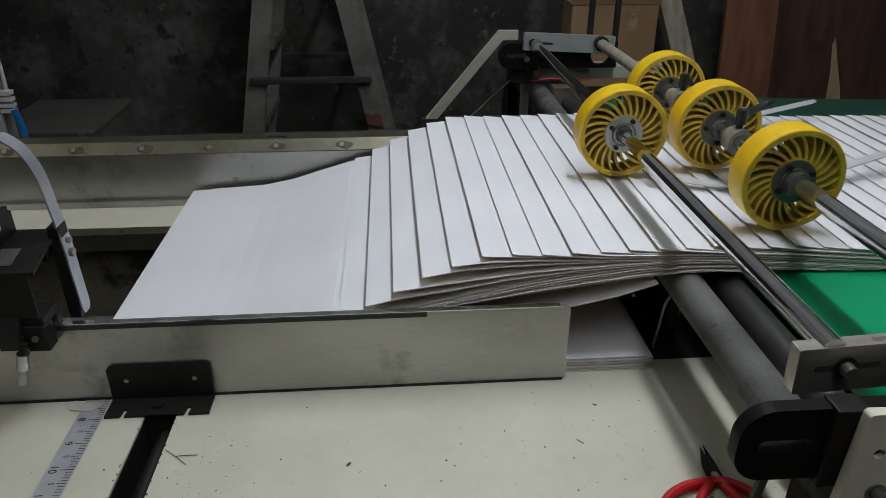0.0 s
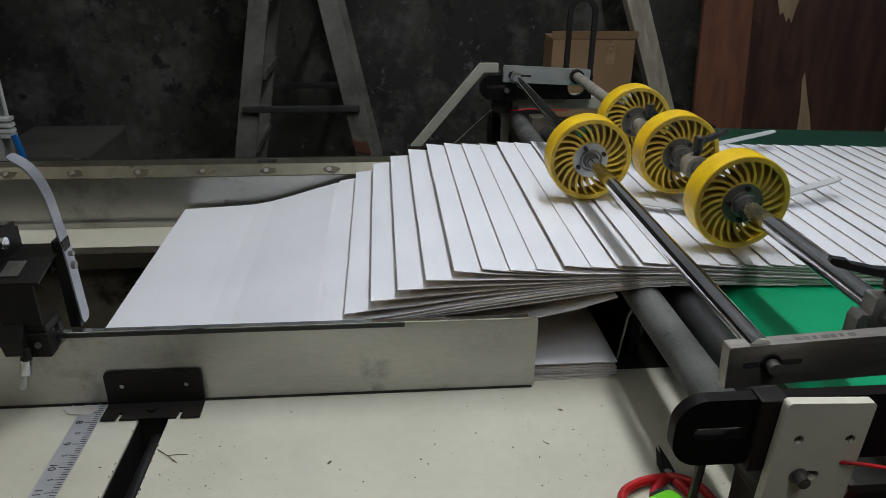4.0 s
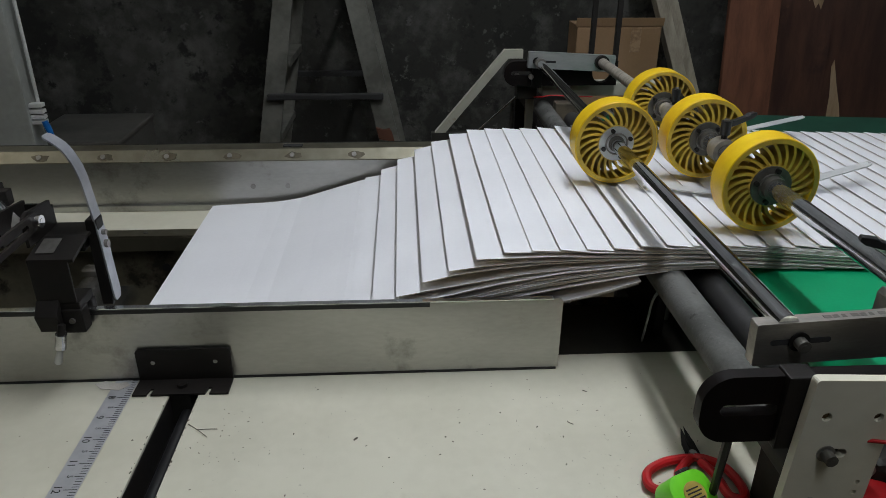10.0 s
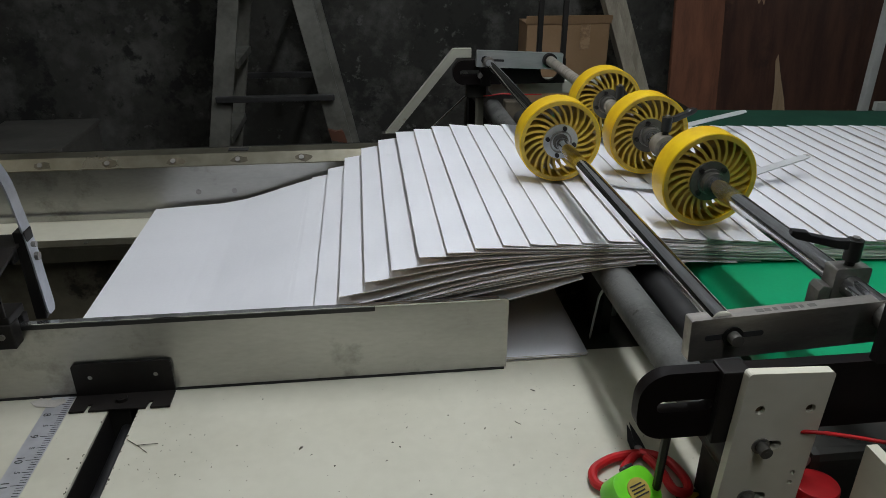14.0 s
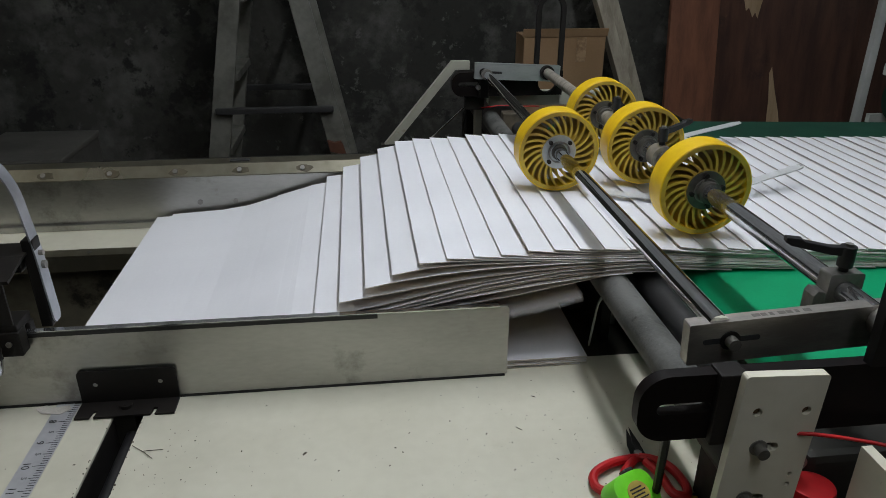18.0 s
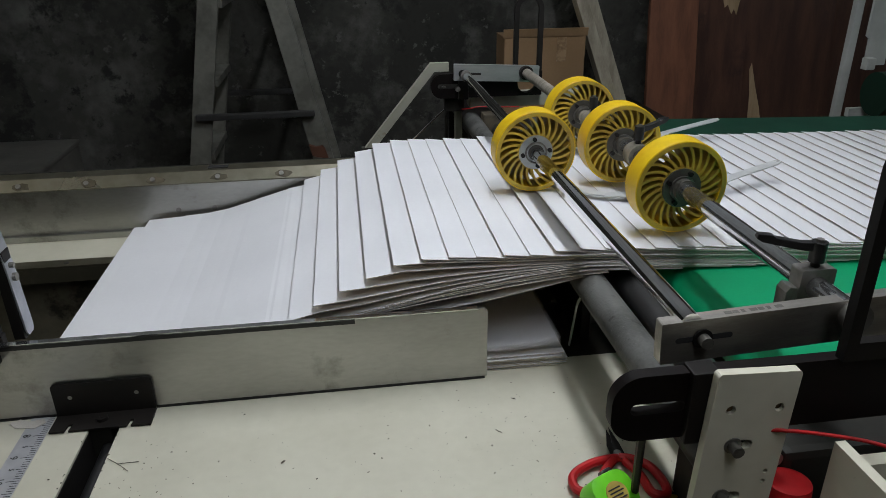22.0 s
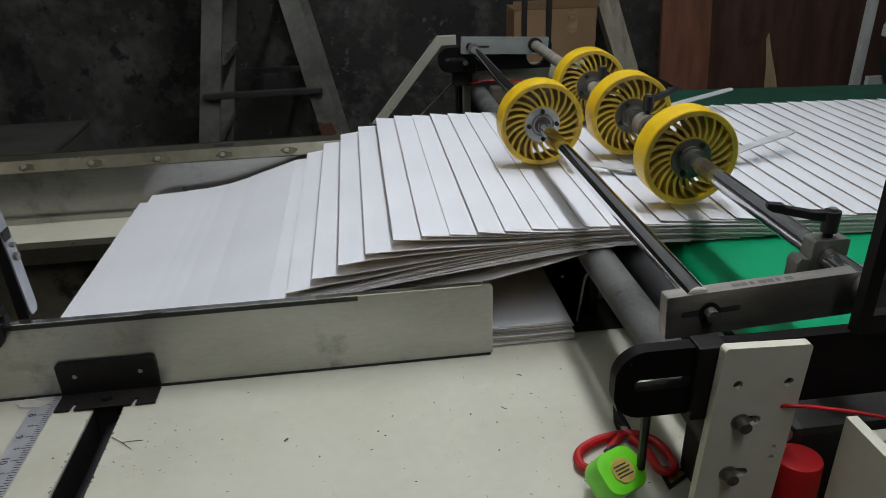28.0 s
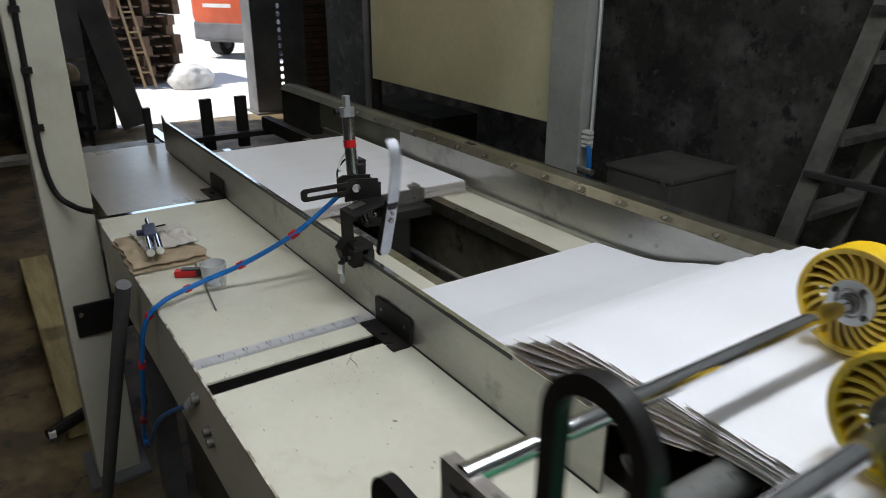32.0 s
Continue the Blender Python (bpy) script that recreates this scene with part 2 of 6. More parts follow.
CLEAR = mat("milky_plastic", (0.75, 0.77, 0.77), (0.66, 0.68, 0.68), rough=0.3, scale=14, fine=120, bump=0.02, alpha=0.35)
BLUE = mat("blue_hose", (0.012, 0.17, 0.52), (0.01, 0.12, 0.4), rough=0.3, scale=14, fine=120, bump=0.02)
RAG = mat("tan_rag", (0.42, 0.335, 0.225), (0.29, 0.225, 0.145), rough=0.95, scale=16, fine=300, bump=0.4)
AIR_BLUE = mat("dark_blue_cast_body", (0.04, 0.05, 0.11), (0.025, 0.03, 0.06), rough=0.4, scale=20, fine=120, bump=0.05)
RAG_WHITE = mat("off_white_rag", (0.62, 0.59, 0.54), (0.48, 0.45, 0.41), rough=0.95, scale=16, fine=300, bump=0.4)
TAPE_STEEL = mat("ruler_steel", (0.55, 0.56, 0.58), (0.42, 0.43, 0.45), rough=0.42, metal=0.35, scale=14, fine=90, bump=0.05)
INK = mat("ink", (0.02, 0.02, 0.02), (0.03, 0.03, 0.03), rough=0.7, bump=0)
CHIP = mat("dark_chips", (0.05, 0.043, 0.03), (0.09, 0.075, 0.055), rough=0.9, bump=0)
BRICK = mat("brown_brick", (0.17, 0.1, 0.07), (0.1, 0.06, 0.045), rough=0.85, scale=9, fine=60, bump=0.3, vary=0.2)
ORANGE = mat("orange_enamel", (0.6, 0.1, 0.03), (0.5, 0.08, 0.025), rough=0.4, scale=3, fine=40, bump=0.03)
TYRE = mat("tyre_rubber", (0.02, 0.02, 0.02), (0.035, 0.034, 0.032), rough=0.8, scale=20, fine=80, bump=0.2)
FILM = mat("plastic_sacking", (0.72, 0.71, 0.69), (0.5, 0.49, 0.48), rough=0.6, scale=8, fine=40, bump=0.3)
STEEL_COLUMN = mat("grey_column_paint", (0.16, 0.16, 0.165), (0.1, 0.1, 0.105), rough=0.6, scale=3, fine=40, bump=0.08)
STAIN = mat("oily_grime", (0.06, 0.05, 0.026), (0.12, 0.1, 0.06), rough=0.5, scale=40, fine=200, bump=0.02)
GLOW = bpy.data.materials.new("tube_glow")
GLOW.use_nodes = True
GLOW.node_tree.nodes["Principled BSDF"].inputs["Emission Color"].default_value = (0.95, 0.98, 1, 1)
GLOW.node_tree.nodes["Principled BSDF"].inputs["Emission Strength"].default_value = 3.0
AMBER = bpy.data.materials.new("amber_glow")
AMBER.use_nodes = True
AMBER.node_tree.nodes["Principled BSDF"].inputs["Base Color"].default_value = (0.8, 0.3, 0.02, 1)
AMBER.node_tree.nodes["Principled BSDF"].inputs["Emission Color"].default_value = (1, 0.45, 0.05, 1)
AMBER.node_tree.nodes["Principled BSDF"].inputs["Emission Strength"].default_value = 4.0

# ---- building helpers ----
def part(name, bm, material, parent=None, label="", smooth=False, bevel=0.0):
    """Link a bmesh as one mesh object, under a thing or a part."""
    if bevel:
        edges = [e for e in bm.edges if len(e.link_faces) == 2 and e.calc_face_angle(0) > 0.6]
        bmesh.ops.bevel(bm, geom=edges, offset=bevel, segments=2, affect="EDGES", profile=0.6, clamp_overlap=True)
    me = bpy.data.meshes.new(name)
    bm.to_mesh(me)
    bm.free()
    for m in material if isinstance(material, (list, tuple)) else [material]:
        me.materials.append(m)
    if smooth:
        for p in me.polygons:
            p.use_smooth = True
        me.set_sharp_from_angle(angle=radians(35))
    ob = new(name, me)
    if parent is not None:
        ob.parent = parent
    if label:
        tagged(ob, label)
    return ob


def thing(name, label, category, group="", kind="", at=None):
    ob = new(name)
    ob.empty_display_size = 0.05
    if at is not None:
        ob.matrix_basis = at
    return tagged(ob, label, category, group, kind)


def box(x0, x1, y0, y1, z0, z1, bm=None, m=None):
    bm = bm or bmesh.new()
    made = bmesh.ops.create_cube(bm, size=1.0)["verts"]
    for v in made:
        v.co = Vector((x0 + (v.co.x + 0.5) * (x1 - x0), y0 + (v.co.y + 0.5) * (y1 - y0), z0 + (v.co.z + 0.5) * (z1 - z0)))
        if m is not None:
            v.co = m @ v.co
    return bm


def frame_of(direction):
    d = Vector(direction).normalized()
    side = d.cross(Vector((0, 0, 1)))
    if side.length < 0.01:
        side = Vector((1, 0, 0))
    side.normalize()
    return side, side.cross(d).normalized()


def rod(p, q, r, n=20, bm=None, r2=None):
    """A closed round bar from p to q."""
    bm = bm or bmesh.new()
    p, q = Vector(p), Vector(q)
    a, b = frame_of(q - p)
    r2 = r if r2 is None else r2
    rings = []
    for c, radius in ((p, r), (q, r2)):
        rings.append([bm.verts.new(c + radius * (math.cos(2 * math.pi * i / n) * a + math.sin(2 * math.pi * i / n) * b)) for i in range(n)])
    for i in range(n):
        j = (i + 1) % n
        bm.faces.new((rings[0][i], rings[0][j], rings[1][j], rings[1][i]))
    bm.faces.new(rings[0][::-1])
    bm.faces.new(rings[1])
    bmesh.ops.recalc_face_normals(bm, faces=bm.faces[:])
    return bm


def spline(points, steps=8):
    """A smooth line through points."""
    pts = [Vector(p) for p in points]
    out = []
    for i in range(len(pts) - 1):
        a, b, c, d = pts[max(0, i - 1)], pts[i], pts[i + 1], pts[min(len(pts) - 1, i + 2)]
        for s in range(steps):
            t = s / steps
            out.append(0.5 * (2 * b + (c - a) * t + (2 * a - 5 * b + 4 * c - d) * t * t + (3 * b - a - 3 * c + d) * t ** 3))
    out.append(pts[-1])
    return out


def tube(points, r, n=10, bm=None, steps=8):
    bm = bm or bmesh.new()
    line = spline(points, steps)
    rings = []
    side = None
    for i, p in enumerate(line):
        d = (line[min(i + 1, len(line) - 1)] - line[max(i - 1, 0)]).normalized()
        if side is None:
            side, _ = frame_of(d)
        side = (side - d * side.dot(d)).normalized()
        up = side.cross(d)
        rings.append([bm.verts.new(p + r * (math.cos(2 * math.pi * k / n) * side + math.sin(2 * math.pi * k / n) * up)) for k in range(n)])
    for a, b in zip(rings, rings[1:]):
        for k in range(n):
            bm.faces.new((a[k], a[(k + 1) % n], b[(k + 1) % n], b[k]))
    bm.faces.new(rings[0][::-1])
    bm.faces.new(rings[-1])
    bmesh.ops.recalc_face_normals(bm, faces=bm.faces[:])
    return bm


def ribbon(points, width_axis, width, thick, bm=None, steps=8):
    """A thin flat strip that follows a line."""
    bm = bm or bmesh.new()
    line = spline(points, steps)
    w = Vector(width_axis).normalized() * width / 2
    rings = []
    for i, p in enumerate(line):
        d = (line[min(i + 1, len(line) - 1)] - line[max(i - 1, 0)]).normalized()
        up = d.cross(w).normalized() * thick / 2
        end = 0.55 if i in (0, len(line) - 1) else (0.85 if i in (1, len(line) - 2) else 1)
        rings.append([bm.verts.new(p + a * w * end + b * up) for a, b in ((-1, -1), (1, -1), (1, 1), (-1, 1))])
    for a, b in zip(rings, rings[1:]):
        for k in range(4):
            bm.faces.new((a[k], a[(k + 1) % 4], b[(k + 1) % 4], b[k]))
    bm.faces.new(rings[0][::-1])
    bm.faces.new(rings[-1])
    bmesh.ops.recalc_face_normals(bm, faces=bm.faces[:])
    return bm


def prism(outline, axis, a, b, holes=(), bm=None):
    """A plate: an outline of (u, v), drawn out along an axis from a to b, with holes through it."""
    bm = bm or bmesh.new()
    put = {"x": lambda u, v, w: (w, u, v), "y": lambda u, v, w: (u, w, v), "z": lambda u, v, w: (u, v, w)}[axis]
    if not holes:
        lo = [bm.verts.new(put(u, v, a)) for u, v in outline]
        hi = [bm.verts.new(put(u, v, b)) for u, v in outline]
        bm.faces.new(lo)
        bm.faces.new(hi[::-1])
        for i in range(len(lo)):
            j = (i + 1) % len(lo)
            bm.faces.new((lo[i], hi[i], hi[j], lo[j]))
    else:
        loops = [outline, *holes]
        for w in (a, b):
            edges = []
            for loop in loops:
                vs = [bm.verts.new(put(u, v, w)) for u, v in loop]
                edges += [bm.edges.new((vs[i], vs[(i + 1) % len(vs)])) for i in range(len(vs))]
            bmesh.ops.triangle_fill(bm, use_beauty=True, edges=edges)
        bm.verts.ensure_lookup_table()
        total = sum(len(loop) for loop in loops)
        start = 0
        for loop in loops:
            k = len(loop)
            for i in range(k):
                j = (i + 1) % k
                bm.faces.new((bm.verts[start + i], bm.verts[start + j], bm.verts[total + start + j], bm.verts[total + start + i]))
            start += k
    bmesh.ops.recalc_face_normals(bm, faces=bm.faces[:])
    return bm


def rounded(x0, x1, z0, z1, r, n=5, corners=(1, 1, 1, 1)):
    """A rectangle's outline with round corners: low-low, high-low, high-high, low-high."""
    out = []
    for k, (cx, cz, a) in enumerate(((x0, z0, 180), (x1, z0, 270), (x1, z1, 0), (x0, z1, 90))):
        if not corners[k]:
            out.append((cx, cz))
            continue
        ox, oz = cx + (r if cx == x0 else -r), cz + (r if cz == z0 else -r)
        for i in range(n + 1):
            w = radians(a + 90 * i / n)
            out.append((ox + r * math.cos(w), oz + r * math.sin(w)))
    return out


def disc(u, v, r, n=16):
    return [(u + r * math.cos(2 * math.pi * i / n), v + r * math.sin(2 * math.pi * i / n)) for i in range(n)]


def screw(name, x, y, z, axis, r, h, parent, material=None, label=""):
    """A socket-head screw that stands h proud along an axis."""
    d = {"x": (1, 0, 0), "y": (0, -1, 0), "z": (0, 0, 1)}[axis]
    p = Vector((x, y, z))
    bm = rod(p, p + h * Vector(d), r, 14)
    bm = rod(p + (h - 0.0005) * Vector(d), p + (h + 0.0004) * Vector(d), r * 0.5, 6, bm)
    return part(name, bm, material or DULL, parent, label, smooth=True)

# ---- the hall ----
D = 0.88          # height of the machine's deck
Y_NEAR, Y_FAR = 0.885, 1.532   # the sheets' long sides

tagged(part("floor", box(-7.2, 7, -4.2, 3.3, -0.1, 0.0), CONCRETE), "stained brown concrete workshop floor", "floor", kind="structure")
tagged(part("wall_back", box(-5.2, 7, 3.1, 3.3, 0, 2.1), PLASTER), "dark sooty blotched plaster wall", "wall", kind="structure")
# out of view: pale upper wall added as a reflector for the shafts
tagged(part("wall_back_upper", box(-5.2, 7, 3.11, 3.3, 2.1, 3.5), WALL_REFLECTOR), "unseen upper back wall, made pale for the shafts to mirror", "wall", kind="structure")
# front and right walls are out of view, added to shut out the sky
tagged(part("wall_front", box(-7.2, 7, -4.4, -4.2, 0, 3.5), PLASTER), "unseen dark plaster wall added to close the room", "wall", kind="structure")
tagged(part("wall_right", box(7, 7.2, -4.4, 3.3, 0, 3.5), PLASTER), "unseen dark plaster wall added to close the room", "wall", kind="structure")
# unseen ceiling, added and whitened so it throws light back down
tagged(part("ceiling", box(-7.4, 7.2, -4.4, 5.3, 3.5, 3.7), CEILING), "unseen workshop ceiling, whitened to bounce the lamps' light", "ceiling", kind="structure")
tagged(part("wall_left", box(-7.4, -7.2, -4.4, 1.5, 0, 3.5), PLASTER), "unseen dark plaster wall added to close the room beside the open doorway", "wall", kind="structure")
tagged(part("wall_lintel", box(-7.4, -7.2, 1.5, 3.6, 3.3, 3.5), PLASTER), "dark wall above the open doorway", "wall", kind="structure")
tagged(part("ground", box(-60, -7.2, -30, 40, -0.12, -0.004), PALE_CONCRETE), "sunlit pale concrete yard outside the doorway", "ground", kind="structure")
tagged(part("wall_corner", box(-5.4, -5.2, 3.1, 5.3, 0, 3.5), PLASTER), "dark plaster return wall", "wall", kind="structure")
tagged(part("wall_end", box(-7.4, -5.2, 5.1, 5.3, 0, 3.5), PLASTER), "unseen dark plaster wall added to close the room in the recess", "wall", kind="structure")

# brown brick wall beside the doorway
tagged(part("wall_brick", box(-7.4, -7.22, 3.62, 5.1, 0, 3.5), PLASTER), "brown brick wall beside the doorway", "wall", kind="structure")
shutter = thing("slatted_screen", "brown slatted screen on the wall beside the doorway", "screen")
for i in range(34):
    part("slat", box(-7.218, -7.19, 3.63, 5.05, 0.1 + 0.07 * i, 0.155 + 0.07 * i), BRICK, shutter)
column = thing("steel_column", "grey painted steel column at the doorway", "column")
part("shaft", box(-7.4, -7.1, 2.985, 3.275, 0, 3.5), STEEL_COLUMN, column, bevel=0.01)
part("base_plate", box(-7.45, -7.05, 2.96, 3.3, 0.0, 0.02), STEEL_COLUMN, column)
column = thing("door_leaf", "dark grey steel door leaf leaning beside the doorway", "door leaf", at=pose(-7.1, 1.785, 0, 11.5, 0, 0))
part("shaft", box(-0.06, 0.06, -0.24, 0.0, 0.052, 3.3), STEEL_COLUMN, column, bevel=0.01)
part("flange", box(0.06, 0.075, -0.245, -0.2, 0.06, 3.3), STEEL_COLUMN, column)
# slotted guide of the roller shutter: daylight comes through its holes
bm = prism([(3.278, 0), (3.62, 0), (3.62, 3.3), (3.278, 3.3)], "x", -7.15, -7.145, [rounded(3.3, 3.34, 0.03 + 0.085 * i, 0.082 + 0.085 * i, 0.012, 2) for i in range(30)])
tagged(part("shutter_guide", bm, STEEL_COLUMN), "slotted steel guide rail of the roller shutter", "guide rail")

# ---- yard ----
def forklift(m):
    t = thing("forklift", "orange and grey counterbalance forklift parked in the sunlit yard", "forklift", at=m)
    part("counterweight", box(-0.1, 0.75, -0.62, 0.62, 0.6, 1.3), ORANGE, t, "orange rear counterweight", bevel=0.16, smooth=True)
    part("chassis", box(-1.7, 0.5, -0.6, 0.6, 0.28, 0.72), STEEL_COLUMN, t, bevel=0.04)
    part("counterweight_skirt", box(-0.05, 0.72, -0.6, 0.6, 0.33, 0.665), STEEL_COLUMN, t, "grey lower counterweight", bevel=0.05)
    part("engine_cover", box(-0.95, 0.0, -0.5, 0.5, 0.7, 1.25), STEEL_COLUMN, t, bevel=0.06)
    part("brand_plate", box(0.75, 0.757, -0.3, 0.3, 0.9, 0.965), WHITE, t, "pale lettering panel")
    part("seat", box(-0.8, -0.35, -0.25, 0.25, 1.25, 1.4), PLASTIC, t, bevel=0.04)
    part("seat_back", box(-0.4, -0.3, -0.25, 0.25, 1.35, 1.8), PLASTIC, t, bevel=0.03)
    for sx, wr in ((-1.5, 0.27), (0.0, 0.23)):
        for sy in (-0.56, 0.56):
            wheel = part("wheel", rod((sx, sy - 0.11, wr), (sx, sy + 0.11, wr), wr, 28), TYRE, t, smooth=True)
            part("rim", rod((sx, sy - 0.115, wr), (sx, sy + 0.115, wr), 0.12, 20), STEEL_COLUMN, wheel, smooth=True)
    for sx in (-1.55, 0.1):
        for sy in (-0.52, 0.52):
            part("guard_post", box(sx - 0.04, sx + 0.04, sy - 0.04, sy + 0.04, 0.7, 2.1), STEEL_COLUMN, t)
    part("overhead_guard", box(-1.6, 0.2, -0.58, 0.58, 2.08, 2.16), STEEL_COLUMN, t)
    for sy in (-0.35, 0.35):
        part("mast_rail", box(-1.95, -1.8, sy - 0.05, sy + 0.05, 0.1, 2.3), STEEL_COLUMN, t)
    part("fork_carriage", box(-2.02, -1.95, -0.5, 0.5, 0.15, 0.6), STEEL_COLUMN, t)
    return t


forklift(pose(-12.9, 4.88, 0, 0, 0, -56))


def pallet(x, y, z, turn):
    t = thing("pallet", "weathered timber pallet in a stack outside the doorway", "pallet", "stacked pallets", at=pose(x, y, z, 0, 0, turn))
    for i in range(7):
        part("deck_board", box(-0.6, 0.6, -0.5 + i * 0.15, -0.4 + i * 0.15, 0.11, 0.132), PALLET_WOOD, t)
    for sy in (-0.5, -0.05, 0.4):
        part("bearer", box(-0.6, 0.6, sy, sy + 0.1, 0.02, 0.11), PALLET_WOOD, t)
    for sy in (-0.5, -0.05, 0.4):
        part("bottom_board", box(-0.6, 0.6, sy, sy + 0.1, 0.0, 0.02), PALLET_WOOD, t)
    return t


first = pallet(-10.6, 2.35, 0.0, 12)
for i in range(1, 12):
    copy_thing(first, pose(-10.6 + 0.04 * math.sin(i * 2.3), 2.35 + 0.05 * math.cos(i * 1.7), 0.134 * i, 0, 0, 12 + 5 * math.sin(i)))
t = thing("timber_ladder", "narrow rough timber ladder leaning against the pallet stack", "ladder")
for foot_y, head_y in ((2.32, 2.09), (2.46, 2.23)):
    part("rail", rod((-9.66, foot_y, 0.02), (-9.98, head_y, 1.75), 0.024, 4), PINE, t)
for i in range(6):
    f = 0.12 + 0.15 * i
    part("rung", rod((-9.66 - 0.32 * f, 2.32 - 0.23 * f, 0.02 + 1.73 * f), (-9.66 - 0.32 * f, 2.46 - 0.23 * f, 0.02 + 1.73 * f), 0.014, 6), PINE, t)

# a bulging sack of film by the door
bm = bmesh.new()
bmesh.ops.create_icosphere(bm, subdivisions=4, radius=0.28)
for v in bm.verts:
    f = 1 + 0.22 * noise.noise(v.co * 4) + 0.1 * noise.noise(v.co * 11)
    v.co = Vector((v.co.x * 0.9 * f, v.co.y * 1.05 * f, max(-0.02, v.co.z * 0.75 * f + 0.1)))
t = tagged(part("waste_sack", bm, FILM, smooth=True), "crumpled sack of white plastic waste on the yard floor", "sack")
t.matrix_basis = pose(-9.55, 2.9, 0.02)

# clutter in the dark beside the doorway
# box added for a dark panel; the haze over it is put into its grey
t = thing("steel_cabinet", "slate grey box added for the hazy dark panel by the doorway", "cabinet")
part("body", box(-7.19, -6.99, 0.75, 1.29, 0.0, 2.0), HAZY_PANEL, t, bevel=0.01)
part("trim", box(-6.99, -6.982, 0.77, 1.27, 0.72, 0.745), CHROME, t, "bright trim strip")
t = thing("work_trolley", "dark steel trolley with a bundle on it in the gloom", "trolley", at=pose(-6.55, 0.86, 0))
part("tray", box(-0.4, 0.4, -0.3, 0.3, 0.55, 0.6), BLACK, t)
part("shelf", box(-0.4, 0.4, -0.3, 0.3, 0.2, 0.24), BLACK, t)
for sx in (-0.38, 0.34):
    for sy in (-0.28, 0.24):
        part("leg", box(sx, sx + 0.04, sy, sy + 0.04, 0, 0.6), BLACK, t)
bm = bmesh.new()
bmesh.ops.create_icosphere(bm, subdivisions=3, radius=0.1)
for v in bm.verts:
    v.co = v.co * (1 + 0.2 * noise.noise(v.co * 9))
    v.co.z = max(-0.1, v.co.z)
tagged(part("tied_rag", bm, RAG, smooth=True), "tan balled rag lying on the dark trolley", "rag").matrix_basis = pose(-6.5, 1.05, 0.66)

# ---- ceiling tubes and added fill lamps, all out of view ----
for tx, ty, tz, watts, tint in TUBES_AND_FILLS:
    t = thing("tube_lamp", "unseen white tube lamp; those after the first are added fill", "lamp", "tube lamps")
    part("tray", box(tx - 0.05, tx + 0.05, ty - 0.64, ty + 0.64, tz + 0.03, tz + 0.08), WHITE, t, bevel=0.006)
    part("tube", rod((tx, ty - 0.6, tz), (tx, ty + 0.6, tz), 0.014, 14), GLOW, t, smooth=True)
    for sy in (-0.6, 0.6):
        part("socket", box(tx - 0.02, tx + 0.02, ty + sy - 0.015, ty + sy + 0.015, tz - 0.02, tz + 0.03), WHITE, t)
        part("chain", rod((tx, ty + sy * 0.8, tz + 0.08), (tx, ty + sy * 0.8, 3.5), 0.004, 6), DULL, t)

# ---- behind the machine ----
def leaning(name, x0, x1, y, foot_z, height, lean, thick, material, label, category, group=""):
    """A board that leans back against the wall."""
    bm = bmesh.new()
    n = 10
    rings = []
    for i in range(n + 1):
        h = height * i / n
        wob = 0.012 * noise.noise(Vector((x0 * 3, h * 2.1, 1)))
        wob2 = 0.012 * noise.noise(Vector((x1 * 3, h * 2.3, 5)))
        yy = y + math.sin(radians(lean)) * h
        zz = foot_z + math.cos(radians(lean)) * h
        rings.append([bm.verts.new(c) for c in ((x0 + wob, yy, zz), (x1 + wob2, yy, zz), (x1 + wob2, yy + thick, zz), (x0 + wob, yy + thick, zz))])
    for a, b in zip(rings, rings[1:]):
        for k in range(4):
            bm.faces.new((a[k], a[(k + 1) % 4], b[(k + 1) % 4], b[k]))
    bm.faces.new(rings[0][::-1])
    bm.faces.new(rings[-1])
    bmesh.ops.recalc_face_normals(bm, faces=bm.faces[:])
    return tagged(part(name, bm, material), label, category, group)


leaning("plywood_board", 1.28, 1.48, 2.62, 0.0, 2.0, 7, 0.022, WOOD_PALE, "light reddish plywood board leaning on the wall", "board", "boards on the wall")
def bare_wood(board, points, y, slope):
    """A torn place where the pale core of a board shows."""
    bm = bmesh.new()
    bm.faces.new([bm.verts.new((x, y + slope * z - 0.0035, z)) for x, z in points])
    bmesh.ops.recalc_face_normals(bm, faces=bm.faces[:])
    bmesh.ops.solidify(bm, geom=bm.faces[:], thickness=0.0015)
    part("torn_patch", bm, PINE, board, "torn patch of pale bare wood")


second = leaning("plywood_board", 1.43, 1.72, 2.66, 0.0, 2.2, 7, 0.02, WOOD, "dark reddish brown plywood board leaning on the wall", "board", "boards on the wall")
third = leaning("plywood_board", 1.69, 2.12, 2.7, 0.0, 2.2, 6, 0.02, WOOD, "dark reddish brown plywood board leaning on the wall", "board", "boards on the wall")
leaning("plywood_board", 2.08, 2.6, 2.74, 0.0, 2.2, 6, 0.02, WOOD, "dark reddish brown plywood board leaning on the wall", "board", "boards on the wall")
bare_wood(second, [(1.585, 1.3), (1.61, 1.21), (1.622, 1.222), (1.64, 1.185), (1.65, 1.205), (1.662, 1.18), (1.672, 1.23), (1.69, 1.3), (1.67, 1.42), (1.6, 1.4)], 2.66, 0.1228)
bare_wood(third, [(1.77, 0.72), (1.835, 0.72), (1.818, 0.8), (1.79, 0.89), (1.765, 0.985), (1.756, 0.96), (1.768, 0.85)], 2.7, 0.1051)
